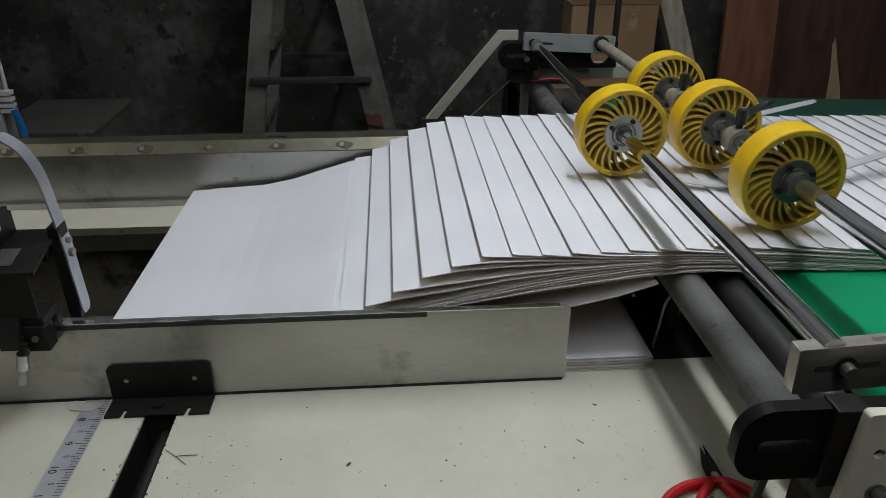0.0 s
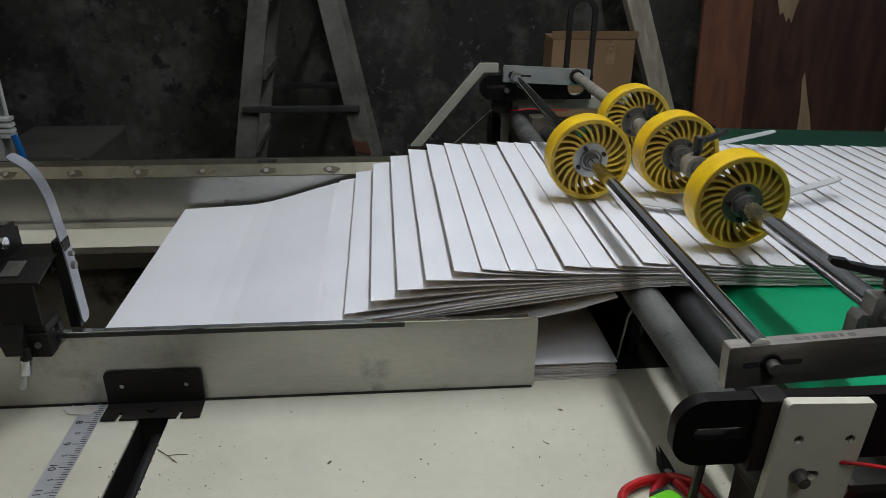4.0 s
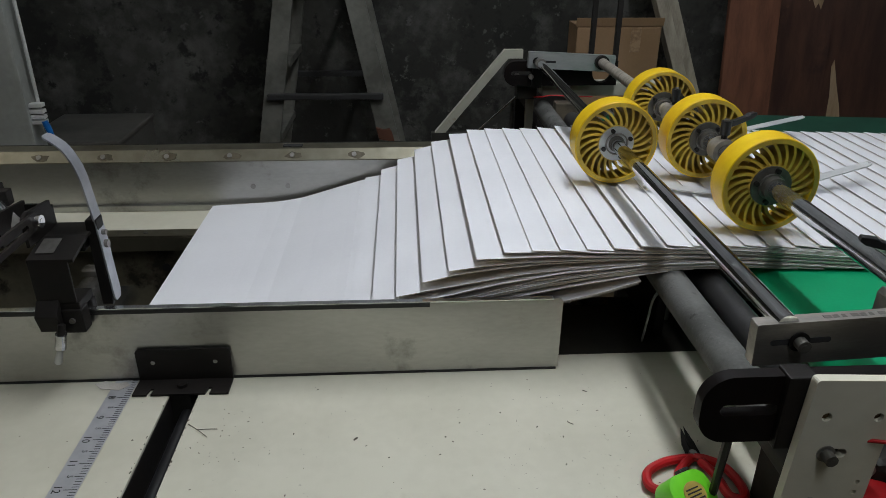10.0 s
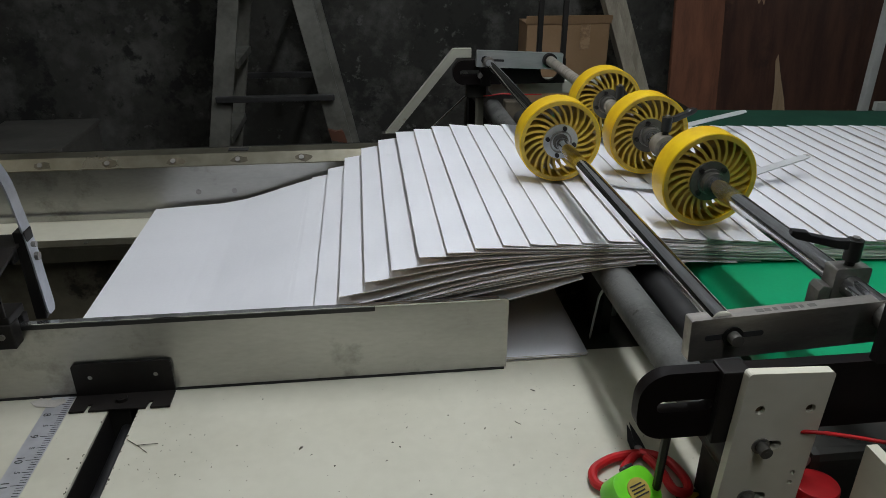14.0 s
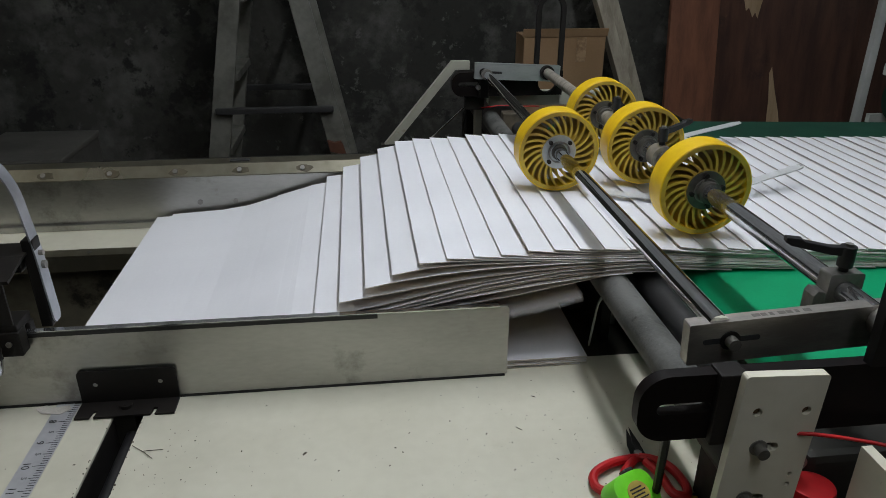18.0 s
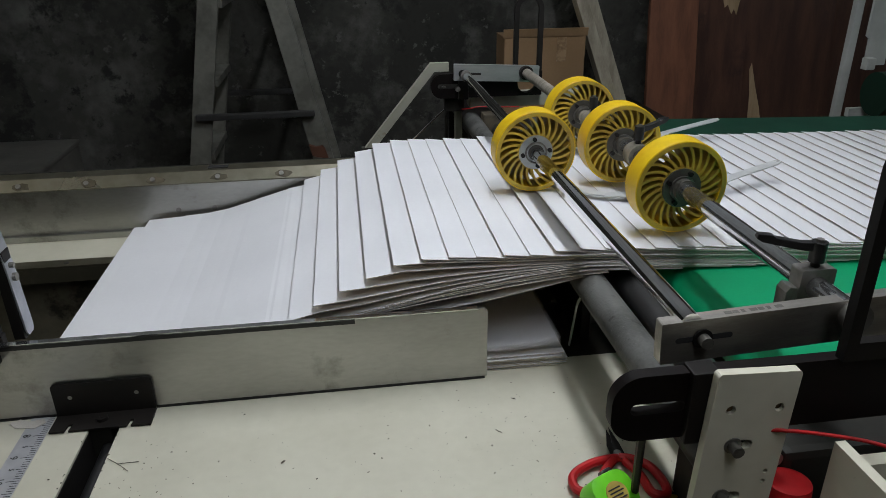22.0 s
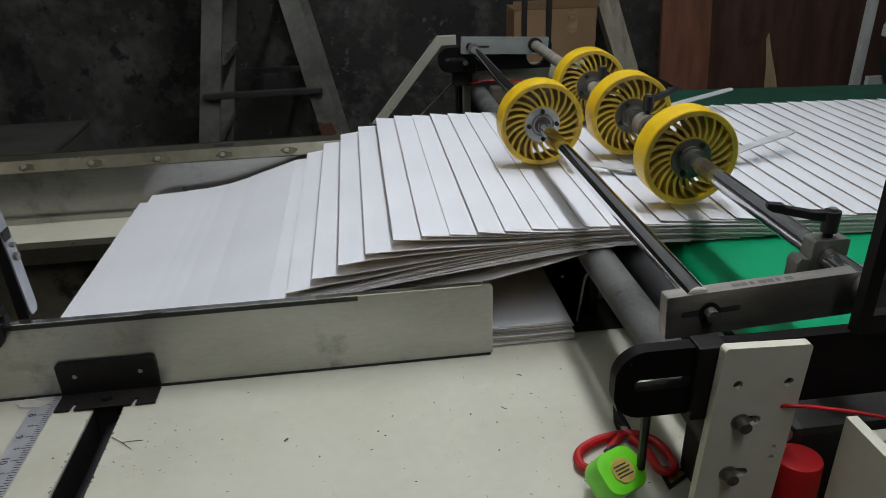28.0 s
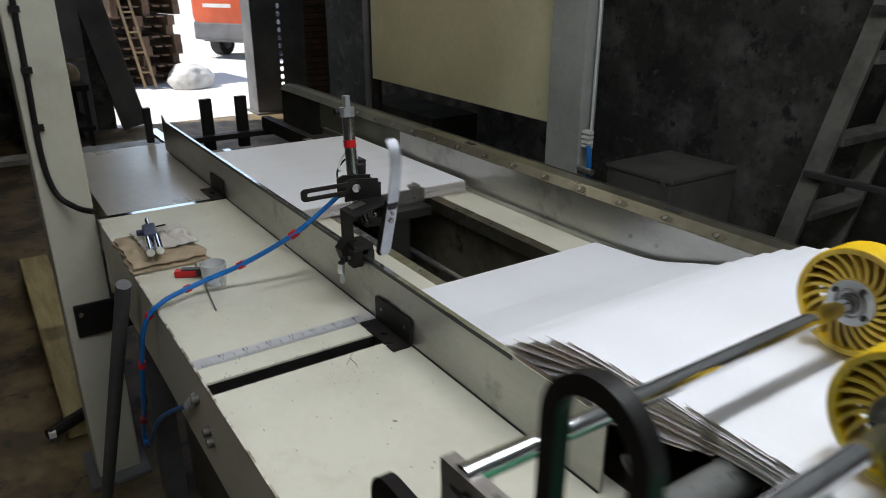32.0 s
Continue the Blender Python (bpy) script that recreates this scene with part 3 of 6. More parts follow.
for x0, x1, dy in ((0.93, 1.1, 0.0), (0.99, 1.15, 0.05)):
    t = tagged(part("timber_batten", rod((x1, 2.62 + dy, 0.86), (x0 - 0.11, 2.86 + dy, 1.75), 0.031, 4), TIMBER_GREY), "grey weathered timber batten leaning on the wall", "batten", "battens on the wall")
t = thing("rack", "dark steel rack behind the machine", "rack")
part("shelf", box(0.5, 1.25, 2.45, 3.0, 0.82, 0.86), BLACK, t)
for sx in (0.5, 1.21):
    for sy in (2.45, 2.96):
        part("leg", box(sx, sx + 0.04, sy, sy + 0.04, 0, 0.82), BLACK, t)
t = thing("cardboard_box", "brown cardboard box standing on the rack behind the machine", "box")
part("body", box(0.655, 0.965, 2.6, 2.74, 0.86, 1.145), CARD, t, bevel=0.004)
part("flap", box(0.655, 0.965, 2.6, 2.669, 1.145, 1.149), CARD, t)
part("flap", box(0.655, 0.965, 2.671, 2.74, 1.145, 1.149), CARD, t)
part("front_flap", box(0.65, 0.97, 0, 0.004, 0, 0.03, m=pose(0, 2.598, 1.147, 14, 0, 0)), CARD, t)
part("packing_tape", box(0.855, 0.892, 2.598, 2.5995, 1.055, 1.143), mat("brown_packing_tape", (0.34, 0.23, 0.13), (0.2, 0.125, 0.065), rough=0.35, scale=30, fine=120, contrast=(0.4, 0.6)), t, "strip of wrinkled packing tape")


def step_ladder():
    """Seen from its side: two pairs of legs that meet at the top, treads between the rails of one pair."""
    t = thing("step_ladder", "dull aluminium folding step ladder standing by the wall", "ladder")
    for depth in (0.0, 0.36):
        for name, x0, x1 in (("front_rail", -0.6, -0.3), ("rear_rail", 0.13, -0.24)):
            bm = bmesh.new()
            for (px, pz, w) in ((x0, 0.0, 0.04), (x1, 1.72, 0.032)):
                for dx, dy in ((-w, 0), (w, 0), (w, 0.022), (-w, 0.022)):
                    bm.verts.new((px + dx, 2.47 + depth + 0.07 * pz + dy, pz))
            bm.verts.ensure_lookup_table()
            v = bm.verts
            for f in ((0, 1, 5, 4), (1, 2, 6, 5), (2, 3, 7, 6), (3, 0, 4, 7), (3, 2, 1, 0), (4, 5, 6, 7)):
                bm.faces.new([v[i] for i in f])
            bmesh.ops.recalc_face_normals(bm, faces=bm.faces[:])
            part(name, bm, LADDER, t, bevel=0.003)
            part("rubber_foot", box(x0 - 0.045, x0 + 0.045, 2.465 + depth, 2.5 + depth, 0.0, 0.03), PLASTIC, t)
        for z in (0.4, 0.92, 1.44):
            f = z / 1.72
            bar_y = 2.445 + 0.07 * z + (depth + 0.047 if depth else 0.0)
            part("spreader_bar", box(-0.6 + 0.3 * f - 0.02, 0.13 - 0.37 * f + 0.02, bar_y, bar_y + 0.022, z - 0.012, z + 0.01), ROLLER_DARK, t, "dark spreader bar", bevel=0.004)
    for i in range(6):
        z = 0.243 + 0.262 * i
        px = -0.6 + 0.3 * z / 1.72
        part("tread", box(px - 0.04, px + 0.045, 2.493 + 0.07 * z, 2.829 + 0.07 * z, z - 0.014, z + 0.012), LADDER, t, bevel=0.003)
        if i < 5:
            part("rear_rung", rod((0.13 - 0.37 * z / 1.72, 2.492 + 0.07 * z, z), (0.13 - 0.37 * z / 1.72, 2.83 + 0.07 * z, z), 0.012, 10), LADDER, t, smooth=True)
    part("top_cap", box(-0.37, -0.17, 2.57, 3.0, 1.7, 1.74), LADDER, t, bevel=0.006)
    part("tape_wrap", prism([(-0.068, 0.765), (-0.012, 0.752), (-0.022, 0.79), (-0.03, 0.801), (-0.052, 0.797), (-0.078, 0.806)], "y", 2.505, 2.523), mat("rust_orange_tape", (0.11, 0.042, 0.022), rough=0.8), t, "rust coloured tape round the rail")
    return t


step_ladder()
t = thing("storage_box", "dull grey lidded box standing by the wall", "box")
part("body", box(-1.415, -1.05, 2.61, 3.035, 0.0, 0.712), GREYBOX, t, bevel=0.01)
part("lid", box(-1.42, -1.045, 2.605, 3.04, 0.712, 0.735), GREYBOX, t, bevel=0.008)
part("clasp", box(-1.1, -1.08, 2.597, 2.606, 0.7, 0.725), STEEL, t, "small bright clasp")

# upright frame at the far right with a green roll
GREY_WHITE = mat("greyed_white_enamel", (0.46, 0.48, 0.45), (0.36, 0.375, 0.35), rough=0.5, scale=5, fine=60, bump=0.05)
t = thing("roll_stand", "white upright frame holding a dark green roll", "roll stand")
part("post", box(1.815, 1.845, 2.3, 2.325, 0, 2.2), GREY_WHITE, t, bevel=0.004)
part("cross_plate", box(1.849, 2.1, 2.27, 2.29, 0.88, 0.91), GREY_WHITE, t)
part("bearing", box(1.855, 1.89, 2.24, 2.27, 1.05, 1.09), GREY_WHITE, t, bevel=0.004)
part("side_plate", prism([(1.875, 1.06), (1.95, 1.06), (1.95, 2.2), (1.86, 2.2), (1.86, 1.16), (1.872, 1.15)], "y", 2.275, 2.285), GREY_WHITE, t)
part("roll", rod((1.88, 2.2, 0.975), (2.9, 2.2, 0.975), 0.075, 32), mat("dark_green_roll", (0.004, 0.03, 0.016), rough=0.5), t, "dark green roll", smooth=True)

# ---- the tall machine frame beyond the rear guide ----
# yellow cast of the light on this panel is put into its base colour
PANEL = mat("yellow_lit_panel", (0.6, 0.57, 0.37), (0.46, 0.43, 0.27), rough=0.34, scale=1.6, fine=40, bump=0.03, patch=((0.62, 0.6, 0.48), 2.2, 0.58, 0.7))
t = thing("tall_machine", "cream enamelled machine frame with a large side panel", "machine frame")
part("post", box(-1.26, -1.077, 2.09, 2.165, 0, 2.6), mat("mid_grey_enamel", (0.36, 0.375, 0.345), (0.27, 0.28, 0.255), rough=0.45, scale=5, fine=60, bump=0.05), t, bevel=0.008)
part("edge_conduit", rod((-1.06, 2.13, 1.0), (-1.06, 2.13, 2.6), 0.005, 10), WHITE, t, smooth=True)
for sz in (0.94, 0.955, 0.972, 0.99):
    part("hinge_knuckle", box(-1.0765, -1.04, 2.1, 2.125, sz, sz + 0.011), WHITE, t)
part("side_panel", box(-2.75, -1.252, 2.14, 2.17, 0.985, 2.6), PANEL, t, "cream panel toned yellow for its light, with paler patches", bevel=0.004)
part("conduit", rod((-2.82, 2.2, 0), (-2.82, 2.2, 2.6), 0.03, 10), BLACK, t, smooth=True)
part("conduit", rod((-2.95, 2.22, 0), (-2.95, 2.22, 2.6), 0.022, 10), STEEL_COLUMN, t, smooth=True)
part("base_beam", box(-3.0, -1.252, 2.12, 2.28, 0.0, 0.25), DARK, t)
part("inner_box", box(-3.2, -2.4, 2.3, 2.6, 0.3, 0.8), DARK, t)
part("hinge_bolt", rod((-1.08, 2.1, 0.86), (-1.0, 2.09, 0.86), 0.012, 8), STEEL, t)
tagged(part("blue_air_line", tube([(-1.04, 2.1, 0.95), (-1.028, 2.1, 0.88), (-1.034, 2.1, 0.7), (-1.03, 2.11, 0.4)], 0.009), BLUE, smooth=True), "thin blue air line hanging by the cream post", "hose")

# ---- the stacking machine ----
SLOT = (-0.323, -0.281)
deck = thing("machine_deck", "cream enamelled steel deck of the sheet stacker with chipped edges", "machine")
part("deck_panel", box(SLOT[1], 0.95, 0.5, 0.905, D - 0.004, D), CREAM, deck)
part("deck_panel", box(SLOT[1], 0.04, 0.9055, 1.06, D - 0.004, D), CREAM, deck)
# near-black strip painted in for the shade the stream throws on the deck
part("shade_plate", box(0.0405, 0.95, 0.9055, 1.06, D - 0.004, D - 0.0005), DARK, deck, "dark plate standing in for the shade under the stream")
part("deck_panel", box(-1.35, SLOT[0], 0.5, 1.06, D - 0.004, D), CREAM, deck)
part("deck_panel", box(-2.25, -1.375, 0.53, 0.9, D - 0.006, D - 0.002), mat("worn_bare_panel", (0.46, 0.44, 0.39), (0.33, 0.31, 0.27), rough=0.3, metal=0.3, scale=2.2, fine=40, bump=0.04), deck, "worn bare metal panel")
part("deck_panel", box(-1.4, 0.95, 1.43, 1.56, D - 0.004, D), CREAM, deck)
part("deck_panel", box(0.47, 0.95, 1.06, 1.43, D - 0.004, D), CREAM, deck)
# cream panel's far end in near-black, standing for the fading light
part("deck_panel", box(-2.05, -1.4005, 1.43, 1.56, D - 0.005, D - 0.001), DARK, deck, "end of the cream panel, darkened for its dim light")
part("seam_strip", box(-1.374, -1.351, 0.5, 0.87, D - 0.003, D + 0.001), CHROME, deck, "bright bare joint strip")
part("slot_floor", box(SLOT[0] - 0.01, SLOT[1] + 0.01, 0.505, 0.9, D - 0.06, D - 0.055), BLACK, deck)
part("slot_wall", box(SLOT[0] - 0.004, SLOT[0], 0.502, 0.9, D - 0.055, D - 0.0045), BLACK, deck)
part("slot_wall", box(SLOT[1], SLOT[1] + 0.004, 0.502, 0.9, D - 0.055, D - 0.0045), BLACK, deck)
part("threaded_spindle", rod((-0.302, 0.505, D - 0.035), (-0.302, 0.9, D - 0.035), 0.009, 12), PLASTIC, deck, smooth=True)
bm = prism(rounded(-1.35, 0.95, D - 0.19, D - 0.0045, 0.01, 3, (0, 0, 0, 0)), "y", 0.5, 0.504, [disc(-0.388, D - 0.064, 0.011), disc(-0.33, D - 0.1, 0.011)])
part("side_skirt", bm, CREAM, deck)
part("worn_edge", box(-1.35, 0.38, 0.4985, 0.503, D - 0.004, D + 0.0006), mat("rubbed_bare_edge", (0.62, 0.6, 0.52), (0.2, 0.17, 0.12), rough=0.35, metal=0.4, scale=22, fine=120, contrast=(0.5, 0.6)), deck, "rubbed bare edge of the deck", bevel=0.001)
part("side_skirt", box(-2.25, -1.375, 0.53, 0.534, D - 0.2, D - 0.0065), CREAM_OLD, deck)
for sx, sz in ((-0.388, D - 0.064), (-0.33, D - 0.1), (-0.312, D - 0.112)):
    screw("skirt_bolt", sx, 0.5, sz, "y", 0.009, 0.012, deck)
for sx in (-2.2, -1.2, 0.2, 0.85):
    for sy in (0.56, 1.5):
        part("leg", box(sx - 0.04, sx + 0.04, sy - 0.03, sy + 0.03, 0, D - 0.2), STEEL_COLUMN, deck)
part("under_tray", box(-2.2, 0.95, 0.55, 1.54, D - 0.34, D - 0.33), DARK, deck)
# the pit between the two rails
part("pit_wall", box(-2.0, 0.47, 1.056, 1.06, D - 0.28, D - 0.0045), PIT, deck)
part("pit_wall", box(-2.0, 0.47, 1.43, 1.434, D - 0.28, D - 0.0045), PIT, deck)
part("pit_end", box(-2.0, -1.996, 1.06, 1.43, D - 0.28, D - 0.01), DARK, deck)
part("rail_angle", box(-2.0, 0.47, 1.398, 1.432, D - 0.004, D + 0.001), STEEL_WARM, deck, "yellowish bare steel angle")
part("rail_angle", box(-2.0, 0.47, 1.058, 1.085, D - 0.004, D + 0.001), SHAFT, deck, "bright bare steel angle")
part("rail_angle", box(-2.0, 0.47, 1.398, 1.402, D - 0.035, D - 0.0045), STEEL_WARM, deck)
for i in range(14):
    for sy in (1.07, 1.412):
        screw("rail_screw", -1.9 + i * 0.17, sy, D + 0.001, "z", 0.005, 0.002, deck)
for sx in (-0.515, -0.477):
    part("pit_hole", rod((sx, 1.4295, D - 0.09), (sx, 1.427, D - 0.09), 0.009, 14), INK, deck)
part("guide_bar", rod((-2.0, 1.18, D - 0.16), (0.47, 1.18, D - 0.16), 0.01, 12), SHAFT, deck, smooth=True)
part("guide_bar", rod((-2.0, 1.33, D - 0.16), (0.47, 1.33, D - 0.16), 0.01, 12), DULL, deck, smooth=True)
part("drive_belt", box(-2.0, 0.47, 1.235, 1.265, D - 0.2, D - 0.197), PLASTIC, deck)
for sx in (-1.62, -1.2, -0.6):
    part("cross_member", box(sx, sx + 0.05, 1.06, 1.43, D - 0.27, D - 0.22), DARK, deck)
part("valve_block", box(-0.75, -0.62, 1.1, 1.16, D - 0.24, D - 0.12), DARK, deck)

# ---- side guides ----
guide = thing("side_guide", "brushed stainless side guide plate standing on the deck", "guide plate")
out = [(-2.1, D + 0.004), (0.25, D + 0.004), (0.2502, 0.99)] + [(0.25 - 0.006 + 0.006 * math.cos(radians(a)), 0.996 + 0.006 * math.sin(radians(a))) for a in (0, 30, 60, 90)] + [(-2.05, 1.002), (-2.1, 1.02)]
part("plate", prism(out, "y", 0.868, 0.872), STEEL, guide)
# worn edge, given a brighter steel for the light falling on it
part("top_fold", box(-2.05, 0.2355, 0.8672, 0.8765, 1.0012, 1.003), SHAFT, guide, "worn top edge, brightened for the lamp's light on it")
part("edge_trim", box(-1.9, 0.055, 0.866, 0.8678, 0.9945, 1.001), PLASTIC, guide, "black edge trim along the top")
part("bottom_gasket", box(-2.05, 0.247, 0.8665, 0.874, D + 0.0005, D + 0.0032), PLASTIC, guide)


def bracket(x):
    t = thing("guide_bracket", "black bent-plate bracket with two bright screws on the side guide", "bracket", "guide brackets")
    hole = [disc(x - 0.045, 0.913, 0.0035, 10), disc(x + 0.045, 0.913, 0.0035, 10)]
    part("upright", prism(rounded(x - 0.068, x + 0.068, D + 0.002, 0.936, 0.006, 4, (0, 0, 1, 1)), "y", 0.8625, 0.8655, hole), BLACK, t)
    foot = [(x - 0.068, 0.8624), (x - 0.068, 0.826), (x - 0.048, 0.826), (x - 0.046, 0.84), (x - 0.04, 0.84), (x - 0.042, 0.826), (x + 0.035, 0.826), (x + 0.037, 0.84), (x + 0.043, 0.84), (x + 0.041, 0.826), (x + 0.068, 0.826), (x + 0.068, 0.8624)]
    part("foot_plate", prism(foot, "z", D + 0.001, D + 0.004), BLACK, t)
    for sx in (x - 0.045, x + 0.045):
        screw("screw", sx, 0.8655, 0.913, "y", 0.0032, 0.0025, t, STEEL)
    screw("clamp_bolt", x - 0.002, 0.846, D + 0.004, "z", 0.008, 0.005, t, BLACK)
    part("stem", box(x - 0.02, x + 0.012, 0.83, 0.86, D - 0.05, D + 0.001), DARK, t)


bracket(-0.306)
bracket(-1.42)

rear = thing("rear_side_guide", "stainless rear side guide with a screwed top flange", "guide plate")
part("plate", box(-1.45, 0.16, 1.552, 1.556, D + 0.002, 1.0), STEEL, rear)
# rear guide's left end: darker plates put the lamp's falloff into colour
part("plate", box(-2.1515, -1.4505, 1.552, 1.556, D + 0.002, 0.998), REAR_SHADE, rear, "left end of the plate, darkened for the lamp's falloff")
bm = prism([(1.546, 0.999), (1.549, 0.996), (1.566, 1.017), (1.6, 1.019), (1.6, 1.023), (1.563, 1.021)], "x", -1.33, 0.12)
part("top_flange", bm, STEEL_WARM, rear, "sloping zinc-coloured flange")
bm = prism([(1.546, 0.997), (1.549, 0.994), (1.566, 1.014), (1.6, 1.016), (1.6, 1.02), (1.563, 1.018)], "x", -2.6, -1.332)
part("top_flange", bm, REAR_SHADE, rear, "left end of the flange, darkened for the lamp's falloff")
part("plate", box(-2.6, -2.152, 1.552, 1.556, D - 0.1, 0.997), DARK, rear, "left end of the plate, darkened for the lamp's falloff")
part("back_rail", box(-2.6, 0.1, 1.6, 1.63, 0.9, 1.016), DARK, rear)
part("bottom_lip", box(-2.1, 0.16, 1.54, 1.5515, D + 0.001, D + 0.014), STEEL, rear)
for i in range(14):
    part("flange_screw", rod((-0.093 - 0.1412 * i, 1.5565, 1.0055), (-0.093 - 0.1412 * i, 1.551, 1.0108), 0.0055, 14), DULL, rear, smooth=True)
random.seed(12)
for i in range(10):
    sx = -0.093 - 0.1412 * i + 0.006
    ring = [(sx + 0.023 * random.uniform(0.6, 1.1) * math.cos(a / 9 * 6.283), 0.0105 * random.uniform(0.6, 1.1) * math.sin(a / 9 * 6.283)) for a in range(9)]
    bm = bmesh.new()
    bm.faces.new([bm.verts.new((u, 1.5525 + v * 0.6, 1.0085 + v * 0.78)) for u, v in ring])
    bmesh.ops.recalc_face_normals(bm, faces=bm.faces[:])
    bmesh.ops.solidify(bm, geom=bm.faces[:], thickness=0.0004)
    part("oil_stain", bm, STAIN, rear, "dark oily stain round the screw")
for sx in (-0.33, -0.25):
    screw("plate_screw", sx, 1.552, 0.935, "y", 0.006, 0.002, rear, DULL)
for sx in (-0.235, -1.05):
    part("flange_slot", box(sx - 0.022, sx + 0.022, 1.574, 1.592, 1.0215, 1.0238), INK, rear)

# upright prongs at the end of the machine
fork = t = thing("stop_fork", "row of dark upright stop prongs at the end of the deck", "stop fork")
part("cross_bar", box(-2.66, -2.62, 0.9, 1.75, 0.775, 0.8), BLACK, t)
for sy in (1.2, 1.37):
    part("prong", box(-2.7, -2.67, sy - 0.026, sy + 0.026, 0.72, 0.967), BLACK, t)
part("prong", box(-2.3, -2.27, 0.84, 0.866, 0.88, 1.02), BLACK, t)
part("side_arm", box(-2.66, -1.95, 1.46, 1.5, 0.8, 0.862), BLACK, t)
part("side_arm", box(-2.66, -2.05, 0.92, 0.96, 0.8, 0.86), CHROME, t, "bright worn rail")
part("front_rail", box(-2.4, -2.3, 0.3, 0.9, 0.848, 0.868), DULL, t, "dull steel rail")
for sy in (0.95, 1.65):
    part("leg", box(-2.66, -2.62, sy - 0.02, sy + 0.02, 0, 0.775), BLACK, t)

# ---- infeed rollers, belt and cross bars ----
t = thing("infeed_roller", "grey coated roller across the end of the belt", "roller")
part("drum", rod((0.417, 0.57, 1.011), (0.417, 1.95, 1.011), 0.0245, 40), ROLLER, t, smooth=True)
part("journal", rod((0.417, 0.5, 1.011), (0.417, 2.0, 1.011), 0.009, 16), DULL, t, smooth=True)
t = thing("infeed_roller", "dark bare roller beside the grey one", "roller")
part("drum", rod((0.482, 0.56, 1.002), (0.482, 1.95, 1.002), 0.022, 40), ROLLER_DARK, t, smooth=True)
part("journal", rod((0.482, 0.5, 1.002), (0.482, 2.0, 1.002), 0.009, 16), DULL, t, smooth=True)

belt = thing("conveyor_belt", "green flat conveyor belt running round a nose roller", "conveyor belt")
prof = [(5.0, 1.034)] + [(0.575 + 0.034 * math.sin(radians(a)) * -1, 1.0 + 0.034 * math.cos(radians(a))) for a in range(0, 181, 12)] + [(5.0, 0.966), (5.0, 0.969)]
prof += [(0.575 - 0.031 * math.sin(radians(a)), 1.0 + 0.031 * math.cos(radians(a))) for a in range(180, -1, -12)] + [(5.0, 1.031)]
part("belt", prism(prof, "y", 0.6, 1.8), GREEN, belt, smooth=True)
part("nose_roller", rod((0.575, 0.56, 1.0), (0.575, 1.9, 1.0), 0.0308, 32), DULL, belt, smooth=True)
part("belt_bed", box(0.62, 5.0, 0.62, 1.78, 0.98, 1.02), DARK, belt)
for sy in (0.585, 1.805):
    part("side_frame", box(0.62, 5.0, sy - 0.012, sy + 0.012, 0.86, 1.02), BLACK_RED, belt)
# strip added over the belt; its dark green stands for weaker light there
part("far_shade_strip", box(0.66, 5.0, 1.6, 1.8, 1.0345, 1.0415), mat("shaded_belt_green", (0.001, 0.05, 0.027), (0.001, 0.036, 0.019), rough=0.6), belt, "dark green strip added for the belt's dimmer far side", bevel=0.002)
for sx in (1.2, 2.6, 4.2):
    for sy in (0.585, 1.805):
        part("leg", box(sx - 0.03, sx + 0.03, sy - 0.025, sy + 0.025, 0.033 * (sx - 0.46), 0.86), BLACK, belt)

# the conveyor is tilted slightly about its nose to fit the camera's view
belt.matrix_basis = pose(0.5, 0, 1.0345, 0, 1.78, 0) @ pose(-0.5, 0, -1.0345)

t = thing("cross_shaft", "polished steel cross shaft over the sheet stream", "shaft", "cross shafts")
part("bar", rod((0.388, 0.54, 1.152), (0.388, 1.92, 1.152), 0.011, 28), CHROME, t, smooth=True)
part("end_collar", rod((0.388, 1.865, 1.152), (0.388, 1.88, 1.152), 0.0145, 28), DULL, t, smooth=True)
t = thing("cross_shaft", "polished steel cross shaft carrying three pressing wheels", "shaft", "cross shafts")
part("bar", rod((0.555, 0.54, 1.153), (0.555, 1.9, 1.153), 0.0125, 28), SHAFT, t, smooth=True)
part("dull_length", rod((0.555, 1.21, 1.153), (0.555, 1.868, 1.153), 0.0129, 28), mat("matte_grey_brown_shaft", (0.34, 0.31, 0.26), (0.22, 0.2, 0.165), rough=0.6, metal=0.15, scale=30, fine=200, stretch=(1, 4, 1), bump=0.06), t, "dull grey-brown far length of the shaft", smooth=True)
part("end_collar", rod((0.555, 1.868, 1.153), (0.555, 1.8845, 1.153), 0.0185, 28), BLACK, t, "black end collar", smooth=True)


def end_bar(y, front, label):
    t = thing("shaft_holder", label, "bar", "shaft holders")
    y0, y1 = (y, y + 0.015)
    t.matrix_basis = pose(0.357, 0, 1.15, 0, -3 if front else 3, 0) @ pose(-0.357, 0, -1.15)
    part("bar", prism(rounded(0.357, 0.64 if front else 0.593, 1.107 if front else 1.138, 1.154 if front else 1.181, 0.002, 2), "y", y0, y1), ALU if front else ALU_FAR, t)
    zc = 1.133 if front else 1.157
    part("slot", prism(rounded(0.372, 0.432, zc - 0.003, zc + 0.003, 0.0029, 4), "y", y0 - 0.0006, y0 + 0.001), INK, t)
    screw("clamp_bolt", 0.4 if front else 0.38, y0, zc, "y", 0.0065, 0.012, t, HUB_STEEL)
    part("washer", rod((0.4 if front else 0.38, y0 - 0.0022, zc), (0.4 if front else 0.38, y0 - 0.0007, zc), 0.0105, 20), BLACK, t)
    if front:
        screw("clamp_bolt", 0.56, y0, zc + 0.004, "y", 0.016, 0.012, t, DULL)
    return t


t = end_bar(0.538, True, "milled aluminium bar clamping the near shaft ends")
